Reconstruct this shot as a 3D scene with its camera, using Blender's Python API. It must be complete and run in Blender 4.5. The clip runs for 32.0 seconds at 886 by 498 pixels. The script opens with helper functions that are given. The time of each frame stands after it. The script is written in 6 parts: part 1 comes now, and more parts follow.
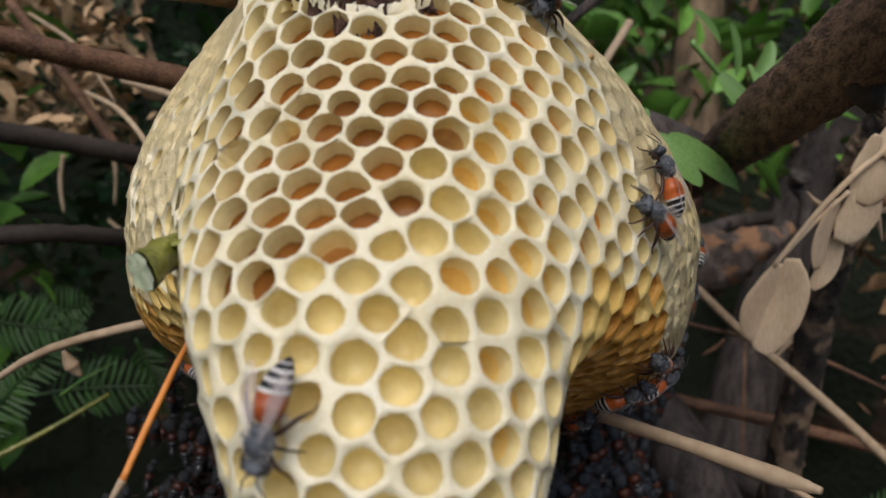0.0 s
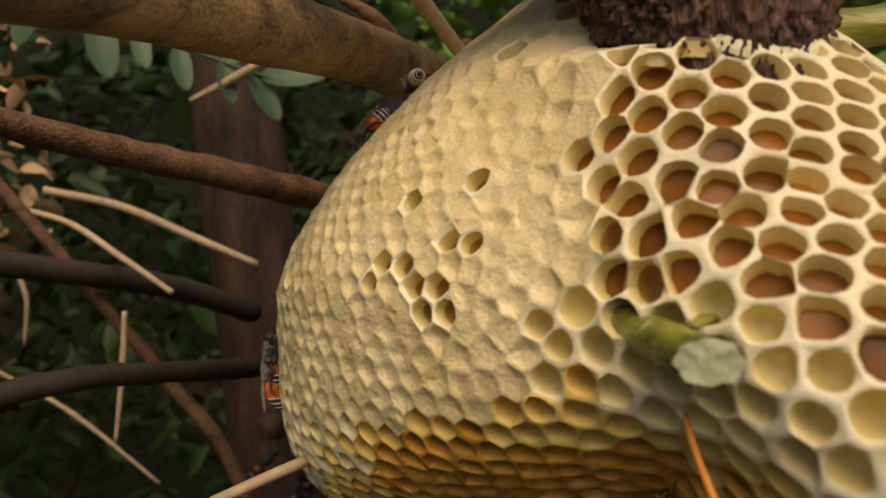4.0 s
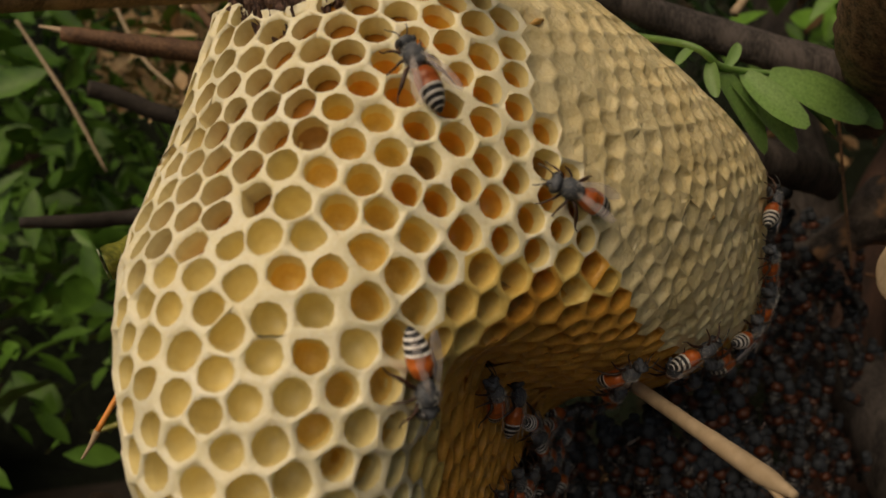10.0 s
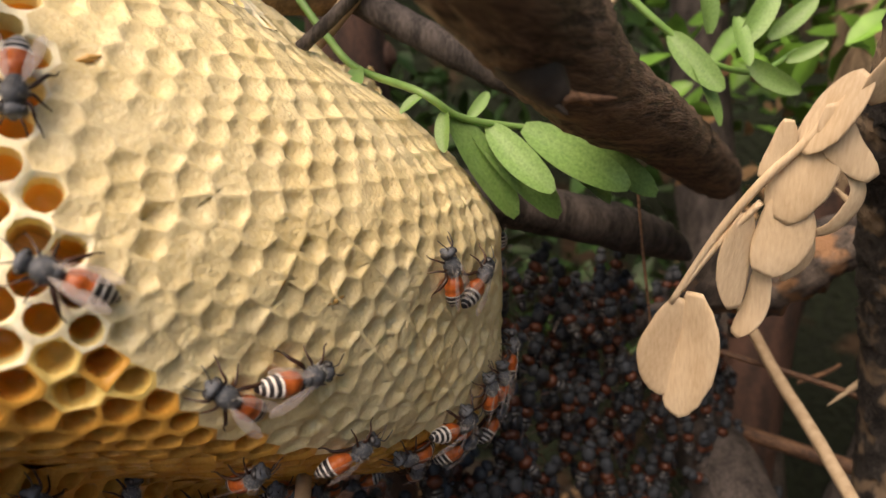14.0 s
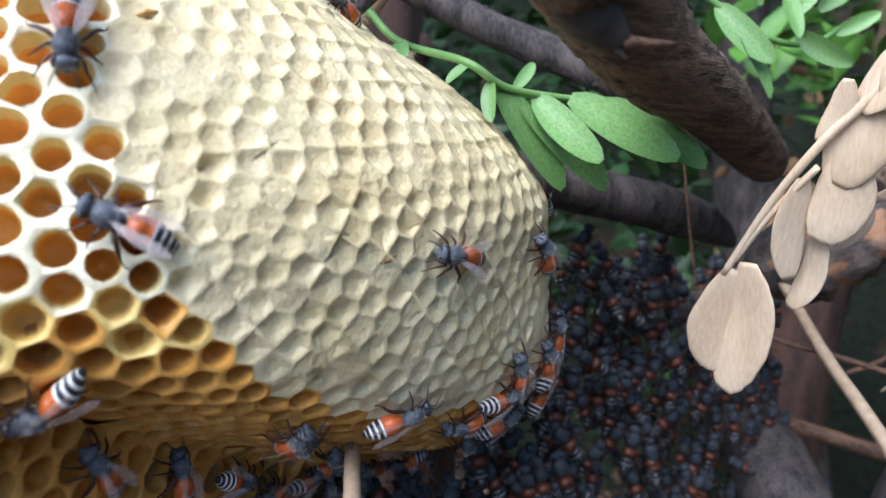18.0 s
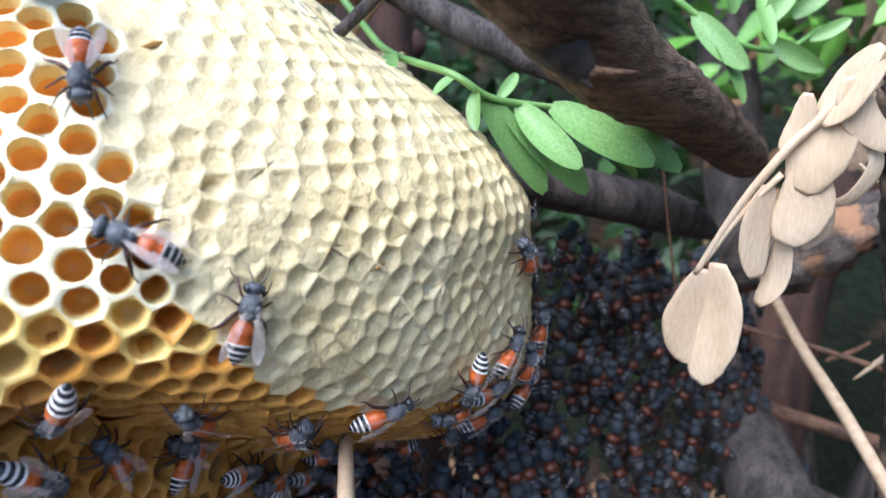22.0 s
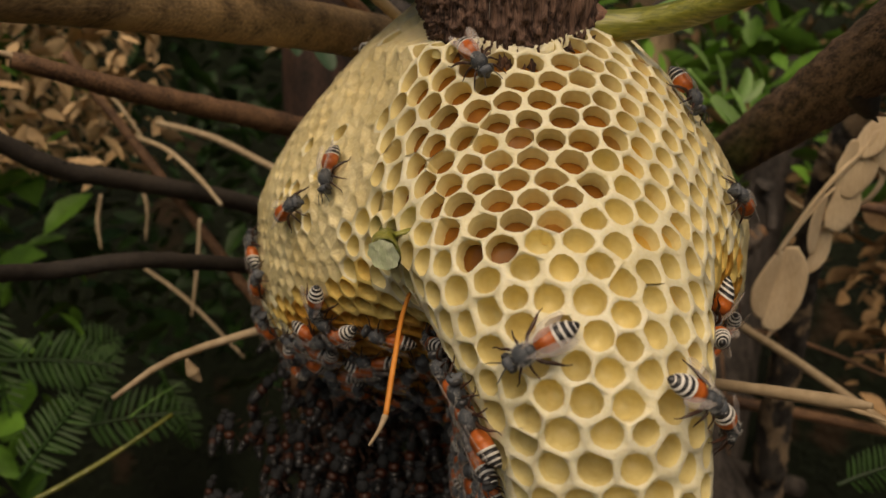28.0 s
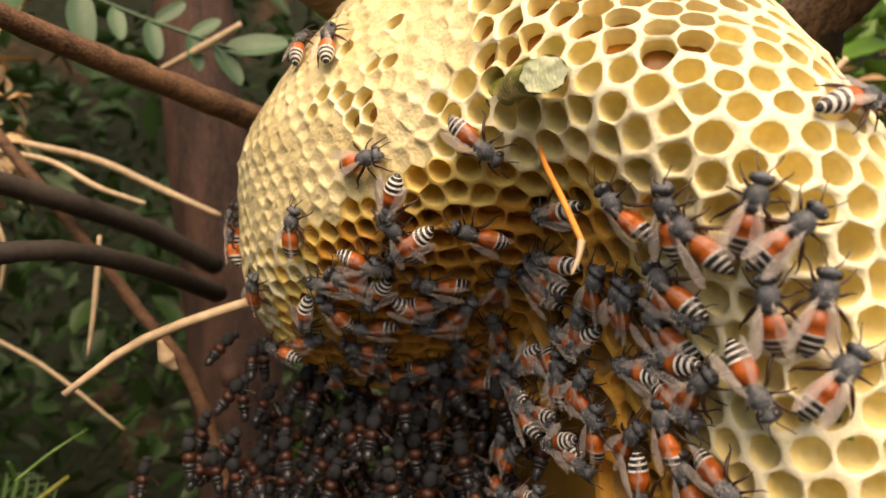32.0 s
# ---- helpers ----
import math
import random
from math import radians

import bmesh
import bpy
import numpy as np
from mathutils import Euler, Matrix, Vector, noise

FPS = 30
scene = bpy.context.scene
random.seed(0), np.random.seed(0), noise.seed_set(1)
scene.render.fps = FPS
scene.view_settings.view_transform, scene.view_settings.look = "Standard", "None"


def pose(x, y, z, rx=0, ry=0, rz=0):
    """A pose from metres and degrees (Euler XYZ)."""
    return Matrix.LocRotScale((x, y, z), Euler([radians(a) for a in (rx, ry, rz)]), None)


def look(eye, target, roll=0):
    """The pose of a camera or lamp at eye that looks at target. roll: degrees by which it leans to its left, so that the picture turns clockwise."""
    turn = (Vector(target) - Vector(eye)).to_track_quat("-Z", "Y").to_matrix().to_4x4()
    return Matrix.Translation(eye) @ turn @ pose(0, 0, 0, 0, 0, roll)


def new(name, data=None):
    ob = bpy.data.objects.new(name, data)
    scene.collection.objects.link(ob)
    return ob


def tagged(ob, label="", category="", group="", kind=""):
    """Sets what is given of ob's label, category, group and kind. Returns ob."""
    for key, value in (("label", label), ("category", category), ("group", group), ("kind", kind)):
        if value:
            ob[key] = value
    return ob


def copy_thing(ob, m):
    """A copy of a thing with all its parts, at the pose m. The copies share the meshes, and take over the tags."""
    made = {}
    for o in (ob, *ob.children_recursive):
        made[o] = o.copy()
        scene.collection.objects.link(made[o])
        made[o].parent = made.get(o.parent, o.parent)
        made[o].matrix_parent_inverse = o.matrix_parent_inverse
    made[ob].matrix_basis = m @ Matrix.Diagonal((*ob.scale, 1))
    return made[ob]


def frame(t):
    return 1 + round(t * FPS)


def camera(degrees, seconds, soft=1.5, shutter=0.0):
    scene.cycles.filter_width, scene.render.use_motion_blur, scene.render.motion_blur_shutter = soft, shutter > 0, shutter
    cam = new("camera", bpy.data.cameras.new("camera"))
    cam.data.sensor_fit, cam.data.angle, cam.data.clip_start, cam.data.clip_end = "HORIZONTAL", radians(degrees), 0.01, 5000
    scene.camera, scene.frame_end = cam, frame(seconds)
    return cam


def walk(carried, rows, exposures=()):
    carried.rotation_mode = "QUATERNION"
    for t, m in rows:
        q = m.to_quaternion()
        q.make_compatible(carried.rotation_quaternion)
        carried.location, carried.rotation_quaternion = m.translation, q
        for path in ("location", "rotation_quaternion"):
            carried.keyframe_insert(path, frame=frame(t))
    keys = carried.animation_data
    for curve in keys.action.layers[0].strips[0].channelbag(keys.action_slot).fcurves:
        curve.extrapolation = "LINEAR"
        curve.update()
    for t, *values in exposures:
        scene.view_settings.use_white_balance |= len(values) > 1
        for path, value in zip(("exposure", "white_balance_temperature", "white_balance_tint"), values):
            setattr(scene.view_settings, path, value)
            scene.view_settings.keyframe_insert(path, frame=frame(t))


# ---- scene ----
cam = camera(61.8, 32.0, soft=1.5)
# seconds, place in metres, yaw, pitch, roll in degrees
PATH = [
    (0, 0.0328, -0.0745, 0.3574, 21.43, -7.78, -4.41),
    (0.5, 0.0307, -0.0706, 0.3623, 20.26, -7.33, -3.93),
    (1, 0.0262, -0.0815, 0.3654, 18.09, -6.07, -2.80),
    (1.2, 0.0194, -0.0839, 0.3648, 17.08, -5.90, -2.09),
    (1.5, 0.0088, -0.0822, 0.3621, 15.48, -5.40, -1.42),
    (2, -0.0008, -0.0793, 0.3587, 11.55, -4.59, -0.26),
    (2.5, -0.0055, -0.0753, 0.3569, 8.54, -3.61, 0.29),
    (4.5, -0.0225, -0.0764, 0.3500, 1.78, 0.95, 0.95),
    (5, -0.0244, -0.0752, 0.3451, 1.17, 0.92, 0.61),
    (5.5, -0.0194, -0.0787, 0.3421, 2.09, 0.83, 0.14),
    (6, -0.0145, -0.0985, 0.3439, 5.57, 0.25, -1.05),
    (6.5, -0.0015, -0.0990, 0.3431, 11.70, -1.03, -1.60),
    (7, 0.0175, -0.0874, 0.3469, 18.88, -3.12, -2.25),
    (7.5, 0.0268, -0.0836, 0.3484, 25.85, -4.85, -2.38),
    (8, 0.0385, -0.0780, 0.3538, 30.44, -6.45, -2.32),
    (8.5, 0.0445, -0.0753, 0.3581, 34.34, -7.78, -0.93),
    (9, 0.0464, -0.0749, 0.3623, 36.21, -9.21, -0.08),
    (9.5, 0.0482, -0.0669, 0.3621, 39.54, -11.12, 0.65),
    (10, 0.0584, -0.0598, 0.3624, 42.04, -13.22, 1.21),
    (10.5, 0.0758, -0.0557, 0.3686, 42.95, -15.12, 1.51),
    (11, 0.0844, -0.0535, 0.3751, 44.45, -18.77, 1.36),
    (11.5, 0.0939, -0.0459, 0.3807, 45.47, -16.93, 0.37),
    (12, 0.0964, -0.0415, 0.3758, 45.53, -16.30, -0.36),
    (12.5, 0.0864, -0.0350, 0.3700, 45.65, -14.96, -0.93),
    (13, 0.0806, -0.0307, 0.3667, 44.78, -13.59, -1.18),
    (13.5, 0.0737, -0.0276, 0.3670, 43.40, -12.21, -1.82),
    (14, 0.0756, -0.0272, 0.3653, 42.44, -11.85, -2.26),
    (14.5, 0.0765, -0.0270, 0.3638, 42.38, -12.18, -2.81),
    (15, 0.0769, -0.0284, 0.3636, 42.89, -12.71, -3.10),
    (15.5, 0.0746, -0.0347, 0.3631, 43.99, -12.84, -2.81),
    (17.5, 0.0751, -0.0293, 0.3618, 44.69, -12.09, -1.77),
    (18, 0.0744, -0.0285, 0.3612, 44.64, -11.41, -1.61),
    (18.5, 0.0763, -0.0282, 0.3591, 44.16, -11.49, -1.80),
    (19, 0.0866, -0.0193, 0.3626, 43.93, -11.48, -2.15),
    (19.5, 0.0912, -0.0151, 0.3591, 43.69, -12.28, -2.08),
    (20, 0.0905, -0.0142, 0.3589, 42.16, -13.30, -2.58),
    (20.5, 0.0898, -0.0122, 0.3566, 42.07, -13.83, -2.66),
    (21, 0.0898, -0.0139, 0.3582, 42.79, -13.32, -2.42),
    (21.5, 0.0830, -0.0218, 0.3615, 43.42, -12.87, -1.58),
    (22, 0.0783, -0.0309, 0.3643, 44.43, -12.63, -1.36),
    (22.5, 0.0730, -0.0365, 0.3646, 45.61, -12.41, -1.02),
    (23, 0.0661, -0.0427, 0.3644, 45.77, -11.83, -0.83),
    (23.5, 0.0584, -0.0523, 0.3679, 45.57, -12.34, -1.18),
    (24, 0.0542, -0.0615, 0.3687, 44.05, -12.80, -1.44),
    (24.5, 0.0516, -0.0632, 0.3639, 42.55, -13.74, -1.88),
    (25, 0.0475, -0.0684, 0.3640, 40.16, -13.61, -2.02),
    (25.5, 0.0496, -0.0681, 0.3662, 37.28, -13.48, -1.94),
    (27.5, 0.0295, -0.0888, 0.3553, 20.17, -6.27, -2.50),
    (28, 0.0180, -0.0977, 0.3532, 15.97, -4.67, -1.85),
    (28.5, 0.0124, -0.0970, 0.3541, 11.43, -2.89, -1.38),
    (29, 0.0102, -0.0962, 0.3513, 6.95, -1.73, -0.55),
    (29.5, 0.0019, -0.0973, 0.3495, 2.58, -0.98, 0.66),
    (30, -0.0038, -0.0936, 0.3455, -0.41, 0.61, 1.54),
    (30.5, -0.0125, -0.0911, 0.3399, -1.59, 1.64, 2.00),
    (31, -0.0164, -0.0932, 0.3352, -1.89, 2.64, 2.18),
    (31.5, -0.0178, -0.0933, 0.3300, -0.89, 3.77, 2.03),
    (32, -0.0147, -0.0922, 0.3275, 0.18, 5.19, 2.04),
]
cam.data.dof.use_dof, cam.data.dof.focus_distance, cam.data.dof.aperture_fstop = True, 0.074, 42.0
SKY, SUN = 0.085, 2.0
# seconds, stops, kelvin, tint: the camera brightens and cools while it looks into the shade
EXPOSURES = [(0.0, 0.20, 6500, 14), (1.0, 0.05, 7300, 11), (2.5, 0.06, 9200, 13), (4.5, 0.35, 9800, 18), (6.0, 0.65, 10000, 15), (7.0, 0.30, 9300, 14), (8.0, -0.08, 9400, 10), (9.0, -0.15, 9600, 14), (10.0, -0.22, 9600, 14), (11.0, 0.08, 9300, 10), (12.0, 0.75, 10000, 19),
             (13.0, 0.95, 10300, 23), (14.0, 1.25, 8600, 20), (15.5, 1.40, 7600, 20), (17.5, 1.60, 5800, 14), (18.2, 1.75, 5300, 13), (19.0, 2.15, 4950, 13), (20.0, 2.50, 5250, 13), (21.0, 2.88, 5000, 14), (21.7, 2.25, 5400, 13), (22.5, 1.75, 5500, 13), (24.0, 0.70, 5300, 4), (25.0, 0.30, 7400, 8), (25.5, 0.20, 7900, 10), (28.0, -0.12, 9600, 14), (30.0, -0.02, 9800, 16), (31.0, 0.50, 9800, 15), (32.0, 1.34, 10000, 20)]
walk(cam, [(t, pose(x, y, z, 90 + pitch, roll, yaw)) for t, x, y, z, yaw, pitch, roll in PATH], EXPOSURES)

# ---- daylight under a bright, veiled sky, in the half shade of the shrub ----
world = bpy.data.worlds.new("sky")
scene.world = world
world.use_nodes = True
sky = world.node_tree.nodes.new("ShaderNodeTexSky")
sky.sky_type, sky.sun_disc = "NISHITA", False
sky.sun_elevation, sky.sun_rotation = radians(50), radians(172)
back = world.node_tree.nodes["Background"]
back.inputs["Strength"].default_value = SKY
world.node_tree.links.new(sky.outputs["Color"], back.inputs["Color"])
sun = new("sun", bpy.data.lights.new("sun", "SUN"))
sun.data.energy, sun.data.angle, sun.data.color = SUN, radians(55), (1.0, 0.93, 0.82)
sun.matrix_world = look((0.10, -0.68, 1.18), (0, 0, 0.35))

# ---- tools ----
BASE = 0.35  # the comb's middle lies this high over the ground


def mm(x, y, z):
    """A place in millimetres from the comb's middle, in metres."""
    return Vector((x * 0.001, y * 0.001, BASE + z * 0.001))


def part(name, bm, material, parent=None, label="", smooth=True):
    """Links a bmesh as one mesh object, under a thing or a part."""
    me = bpy.data.meshes.new(name)
    bm.to_mesh(me)
    bm.free()
    for m in material if isinstance(material, (list, tuple)) else [material]:
        me.materials.append(m)
    if smooth:
        me.shade_smooth()
    ob = new(name, me)
    ob.parent = parent
    if label:
        ob["label"] = label
    return ob


def from_lists(name, verts, faces, material, parent=None, label="", smooth=True, index=None):
    me = bpy.data.meshes.new(name)
    me.from_pydata([tuple(v) for v in verts], [], faces)
    for m in material if isinstance(material, (list, tuple)) else [material]:
        me.materials.append(m)
    if index is not None:
        me.polygons.foreach_set("material_index", index)
    if smooth:
        me.shade_smooth()
    me.update()
    ob = new(name, me)
    ob.parent = parent
    if label:
        ob["label"] = label
    return ob


def thing(name, at, label, category, group="", kind=""):
    ob = new(name)
    ob.empty_display_size = 0.004
    ob.location = at
    return tagged(ob, label, category, group, kind)


def smooth_path(points, steps=8):
    """A Catmull-Rom line through the points."""
    ps = [Vector(p) for p in points]
    ps = [2 * ps[0] - ps[1]] + ps + [2 * ps[-1] - ps[-2]]
    out = []
    for k in range(1, len(ps) - 2):
        a, b, c, d = ps[k - 1 : k + 3]
        for n in range(steps):
            t = n / steps
            out.append(0.5 * (2 * b + (c - a) * t + (2 * a - 5 * b + 4 * c - d) * t * t + (3 * b - a - 3 * c + d) * t**3))
    return out + [ps[-2]]


def tube(points, radii, sides=10, rough=0.0, grain=0.0, seed=0, steps=8, caps=True, flat=1.0, face=(0.31, 0.17, 0.93)):
    """A bmesh tube along a smooth line. rough: lumps, as a share of the radius; grain: furrows along it."""
    line = smooth_path(points, steps)
    n = len(line)
    rr = np.interp(np.linspace(0, 1, n), np.linspace(0, 1, len(radii)), radii)
    bm = bmesh.new()
    up = Vector(face)
    rings = []
    for k, p in enumerate(line):
        way = (line[min(k + 1, n - 1)] - line[max(k - 1, 0)]).normalized()
        side = way.cross(up)
        side = side.normalized() if side.length > 1e-6 else Vector((1, 0, 0))
        up = side.cross(way).normalized()
        ring = []
        for s in range(sides):
            a = math.tau * s / sides
            r = rr[k]
            off = side * math.cos(a) + up * math.sin(a) * flat
            if rough:
                r *= 1 + rough * noise.noise((p + off * rr[k]) / max(rr[k], 1e-5) * 0.9 + Vector((seed, 0, 0)))
            if grain:
                r *= 1 + grain * (noise.noise(Vector((math.cos(a) * 3.5, math.sin(a) * 3.5, k * 0.10 + seed))) + 0.7 * noise.noise(Vector((math.cos(a) * 8, math.sin(a) * 8, k * 0.17 + seed))))
            ring.append(bm.verts.new(p + off * r))
        rings.append(ring)
    for a, b in zip(rings, rings[1:]):
        for s in range(sides):
            bm.faces.new((a[s], a[(s + 1) % sides], b[(s + 1) % sides], b[s]))
    if caps:
        bm.faces.new(rings[0][::-1])
        bm.faces.new(rings[-1])
    return bm


def paint(name, low, high, scale=400.0, rough=0.6, bump=0.3, fine=None, sss=0.0, sss_radius=(0.004, 0.002, 0.0008), stretch=(1, 1, 1),
          spots=None, spot_scale=90.0, spot_size=0.6, per_object=0.0, transmission=0.0, coat=0.0, detail=6.0, distance=0.0003, metal=0.0, spec=0.5, contrast=0.2):
    """A surface with two scales of variation, grain relief and, if wanted, spots and translucency."""
    mat = bpy.data.materials.new(name)
    mat.use_nodes = True
    nt = mat.node_tree
    b = nt.nodes["Principled BSDF"]
    co = nt.nodes.new("ShaderNodeTexCoord")
    mp = nt.nodes.new("ShaderNodeMapping")
    mp.inputs["Scale"].default_value = stretch
    nt.links.new(co.outputs["Object"], mp.inputs["Vector"])

    def tex(sc, det=detail):
        n = nt.nodes.new("ShaderNodeTexNoise")
        n.inputs["Scale"].default_value, n.inputs["Detail"].default_value = sc, det
        nt.links.new(mp.outputs["Vector"], n.inputs["Vector"])
        return n

    big, small = tex(scale * 0.22), tex(fine or scale * 2.5)
    mix = nt.nodes.new("ShaderNodeMix")
    mix.data_type, mix.blend_type = "RGBA", "MIX"
    ramp = nt.nodes.new("ShaderNodeMapRange")
    ramp.inputs["From Min"].default_value, ramp.inputs["From Max"].default_value = 0.5 - contrast, 0.5 + contrast
    add = nt.nodes.new("ShaderNodeMath")
    add.operation = "MULTIPLY_ADD"
    add.inputs[1].default_value = 0.45
    nt.links.new(small.outputs["Fac"], add.inputs[0])
    half = nt.nodes.new("ShaderNodeMath")
    half.operation = "MULTIPLY"
    half.inputs[1].default_value = 0.55
    nt.links.new(big.outputs["Fac"], half.inputs[0])
    nt.links.new(half.outputs[0], add.inputs[2])
    nt.links.new(add.outputs[0], ramp.inputs["Value"])
    mix.inputs["A"].default_value, mix.inputs["B"].default_value = (*low, 1), (*high, 1)
    nt.links.new(ramp.outputs["Result"], mix.inputs["Factor"])
    colour = mix.outputs["Result"]
    if spots:
        st = tex(spot_scale, 3.0)
        sr = nt.nodes.new("ShaderNodeMapRange")
        sr.inputs["From Min"].default_value, sr.inputs["From Max"].default_value = spot_size, spot_size + 0.08
        nt.links.new(st.outputs["Fac"], sr.inputs["Value"])
        m2 = nt.nodes.new("ShaderNodeMix")
        m2.data_type = "RGBA"
        m2.inputs["B"].default_value = (*spots, 1)
        nt.links.new(colour, m2.inputs["A"])
        nt.links.new(sr.outputs["Result"], m2.inputs["Factor"])
        colour = m2.outputs["Result"]
    if per_object:
        info = nt.nodes.new("ShaderNodeObjectInfo")
        hs = nt.nodes.new("ShaderNodeHueSaturation")
        vr = nt.nodes.new("ShaderNodeMapRange")
        vr.inputs["To Min"].default_value, vr.inputs["To Max"].default_value = 1 - per_object, 1 + per_object
        nt.links.new(info.outputs["Random"], vr.inputs["Value"])
        nt.links.new(vr.outputs["Result"], hs.inputs["Value"])
        nt.links.new(colour, hs.inputs["Color"])
        colour = hs.outputs["Color"]
    nt.links.new(colour, b.inputs["Base Color"])
    b.inputs["Roughness"].default_value = rough
    b.inputs["Metallic"].default_value = metal
    b.inputs["Specular IOR Level"].default_value = spec
    b.inputs["Coat Weight"].default_value = coat
    b.inputs["Transmission Weight"].default_value = transmission
    if sss:
        b.inputs["Subsurface Weight"].default_value = sss
        b.inputs["Subsurface Radius"].default_value = sss_radius
        b.inputs["Subsurface Scale"].default_value = 1.0
    if bump:
        bp = nt.nodes.new("ShaderNodeBump")
        bp.inputs["Strength"].default_value, bp.inputs["Distance"].default_value = bump, distance
        nt.links.new(add.outputs[0], bp.inputs["Height"])
        nt.links.new(bp.outputs["Normal"], b.inputs["Normal"])
    return mat


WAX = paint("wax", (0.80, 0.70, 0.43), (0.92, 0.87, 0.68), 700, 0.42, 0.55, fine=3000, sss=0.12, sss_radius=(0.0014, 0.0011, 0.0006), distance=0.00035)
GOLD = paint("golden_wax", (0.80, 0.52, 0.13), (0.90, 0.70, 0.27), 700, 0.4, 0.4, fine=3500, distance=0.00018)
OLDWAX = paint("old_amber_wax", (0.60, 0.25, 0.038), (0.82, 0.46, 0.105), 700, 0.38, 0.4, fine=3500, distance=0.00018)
CAPPING = paint("capping", (0.68, 0.53, 0.25), (0.88, 0.77, 0.49), 700, 0.36, 0.8, fine=2600, per_object=0.05, sss=0.08, sss_radius=(0.001, 0.0008, 0.0004), distance=0.0004)
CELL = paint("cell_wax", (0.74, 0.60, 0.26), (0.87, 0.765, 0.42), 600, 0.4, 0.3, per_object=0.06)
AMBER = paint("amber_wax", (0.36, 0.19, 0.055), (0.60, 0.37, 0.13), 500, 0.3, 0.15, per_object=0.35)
# Orange from light passing through the wax is put into this colour.
NECTAR = paint("nectar_with_glow", (0.72, 0.34, 0.055), (0.90, 0.52, 0.13), 400, 0.3, 0.15, per_object=0.12, sss=0.25, sss_radius=(0.002, 0.001, 0.0003))
HONEY = paint("honey", (0.15, 0.052, 0.010), (0.33, 0.130, 0.024), 300, 0.2, 0.1, per_object=0.3, spec=0.2)
BARK = paint("bark", (0.035, 0.016, 0.012), (0.24, 0.135, 0.10), 6000, 0.85, 1.0, fine=5000, stretch=(1, 1, 0.1), spots=(0.6, 0.58, 0.54), spot_scale=900, spot_size=0.69, distance=0.0008, contrast=0.09)
OLIVE = paint("olive_bark", (0.085, 0.052, 0.026), (0.35, 0.225, 0.115), 1400, 0.6, 0.9, fine=2500, stretch=(0.2, 1, 1), contrast=0.12, spots=(0.36, 0.24, 0.12), spot_scale=160, spot_size=0.62, distance=0.0005)
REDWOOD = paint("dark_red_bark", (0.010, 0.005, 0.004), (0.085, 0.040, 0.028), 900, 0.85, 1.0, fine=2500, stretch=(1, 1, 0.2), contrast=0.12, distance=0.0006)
DARKWOOD = paint("dark_wood", (0.030, 0.019, 0.015), (0.22, 0.14, 0.10), 4000, 0.7, 1.0, fine=4000, stretch=(1, 0.14, 1), spots=(0.24, 0.15, 0.09), spot_scale=130, spot_size=0.66, distance=0.0006, contrast=0.1)
COLLAR = paint("young_bark", (0.12, 0.05, 0.04), (0.48, 0.26, 0.18), 900, 0.8, 1.0, fine=2600, spots=(0.55, 0.5, 0.45), spot_scale=500, spot_size=0.62, distance=0.0006)
BROWN = paint("brown_bark", (0.050, 0.023, 0.014), (0.25, 0.13, 0.07), 1200, 0.7, 0.9, fine=2500, stretch=(0.25, 1, 1), contrast=0.12, spots=(0.30, 0.17, 0.085), spot_scale=120, spot_size=0.62, distance=0.0006)
BLACK = paint("dark_bark", (0.012, 0.010, 0.009), (0.06, 0.045, 0.035), 400, 0.8, 0.6, distance=0.0006)
FLAKY = paint("flaky_bark", (0.008, 0.007, 0.007), (0.075, 0.064, 0.058), 1500, 0.85, 1.0, fine=2500, stretch=(1, 1, 0.5), spots=(0.27, 0.19, 0.125), spot_scale=190, spot_size=0.515, distance=0.0008, contrast=0.12)
STUMP = paint("knotted_bark", (0.02, 0.016, 0.014), (0.16, 0.125, 0.105), 1500, 0.85, 1.0, fine=2500, spots=(0.30, 0.16, 0.085), spot_scale=150, spot_size=0.54, distance=0.0008, contrast=0.12)
TANWOOD = paint("split_wood", (0.10, 0.066, 0.04), (0.46, 0.33, 0.21), 900, 0.85, 1.0, fine=2200, stretch=(1, 1, 0.12), distance=0.0006, contrast=0.14)
GREY = paint("grey_bark", (0.014, 0.0115, 0.0105), (0.10, 0.082, 0.075), 1500, 0.85, 1.0, fine=2500, stretch=(1, 1, 0.2), distance=0.0006, contrast=0.11)
STRAW = paint("straw", (0.32, 0.22, 0.13), (0.62, 0.48, 0.33), 300, 0.6, 0.4)
ORANGE = paint("orange_stalk", (0.65, 0.2, 0.03), (0.85, 0.35, 0.08), 400, 0.5, 0.3)
TWIG = paint("green_twig", (0.06, 0.085, 0.012), (0.30, 0.30, 0.055), 1500, 0.35, 0.8, fine=3500, stretch=(0.16, 1, 1), spots=(0.44, 0.42, 0.18), spot_scale=1100, spot_size=0.62, coat=0.3, contrast=0.12)
PITH = paint("cut_pith", (0.48, 0.60, 0.28), (0.88, 0.92, 0.70), 1400, 0.5, 0.9, fine=4000, stretch=(1, 1, 0.35))
LEAF = paint("leaf", (0.07, 0.18, 0.04), (0.24, 0.41, 0.13), 150, 0.45, 0.15, sss=0.2, sss_radius=(0.001, 0.002, 0.0005), per_object=0.2)
SOIL = paint("soil", (0.008, 0.007, 0.006), (0.05, 0.036, 0.026), 60, 0.95, 1.0, distance=0.004)

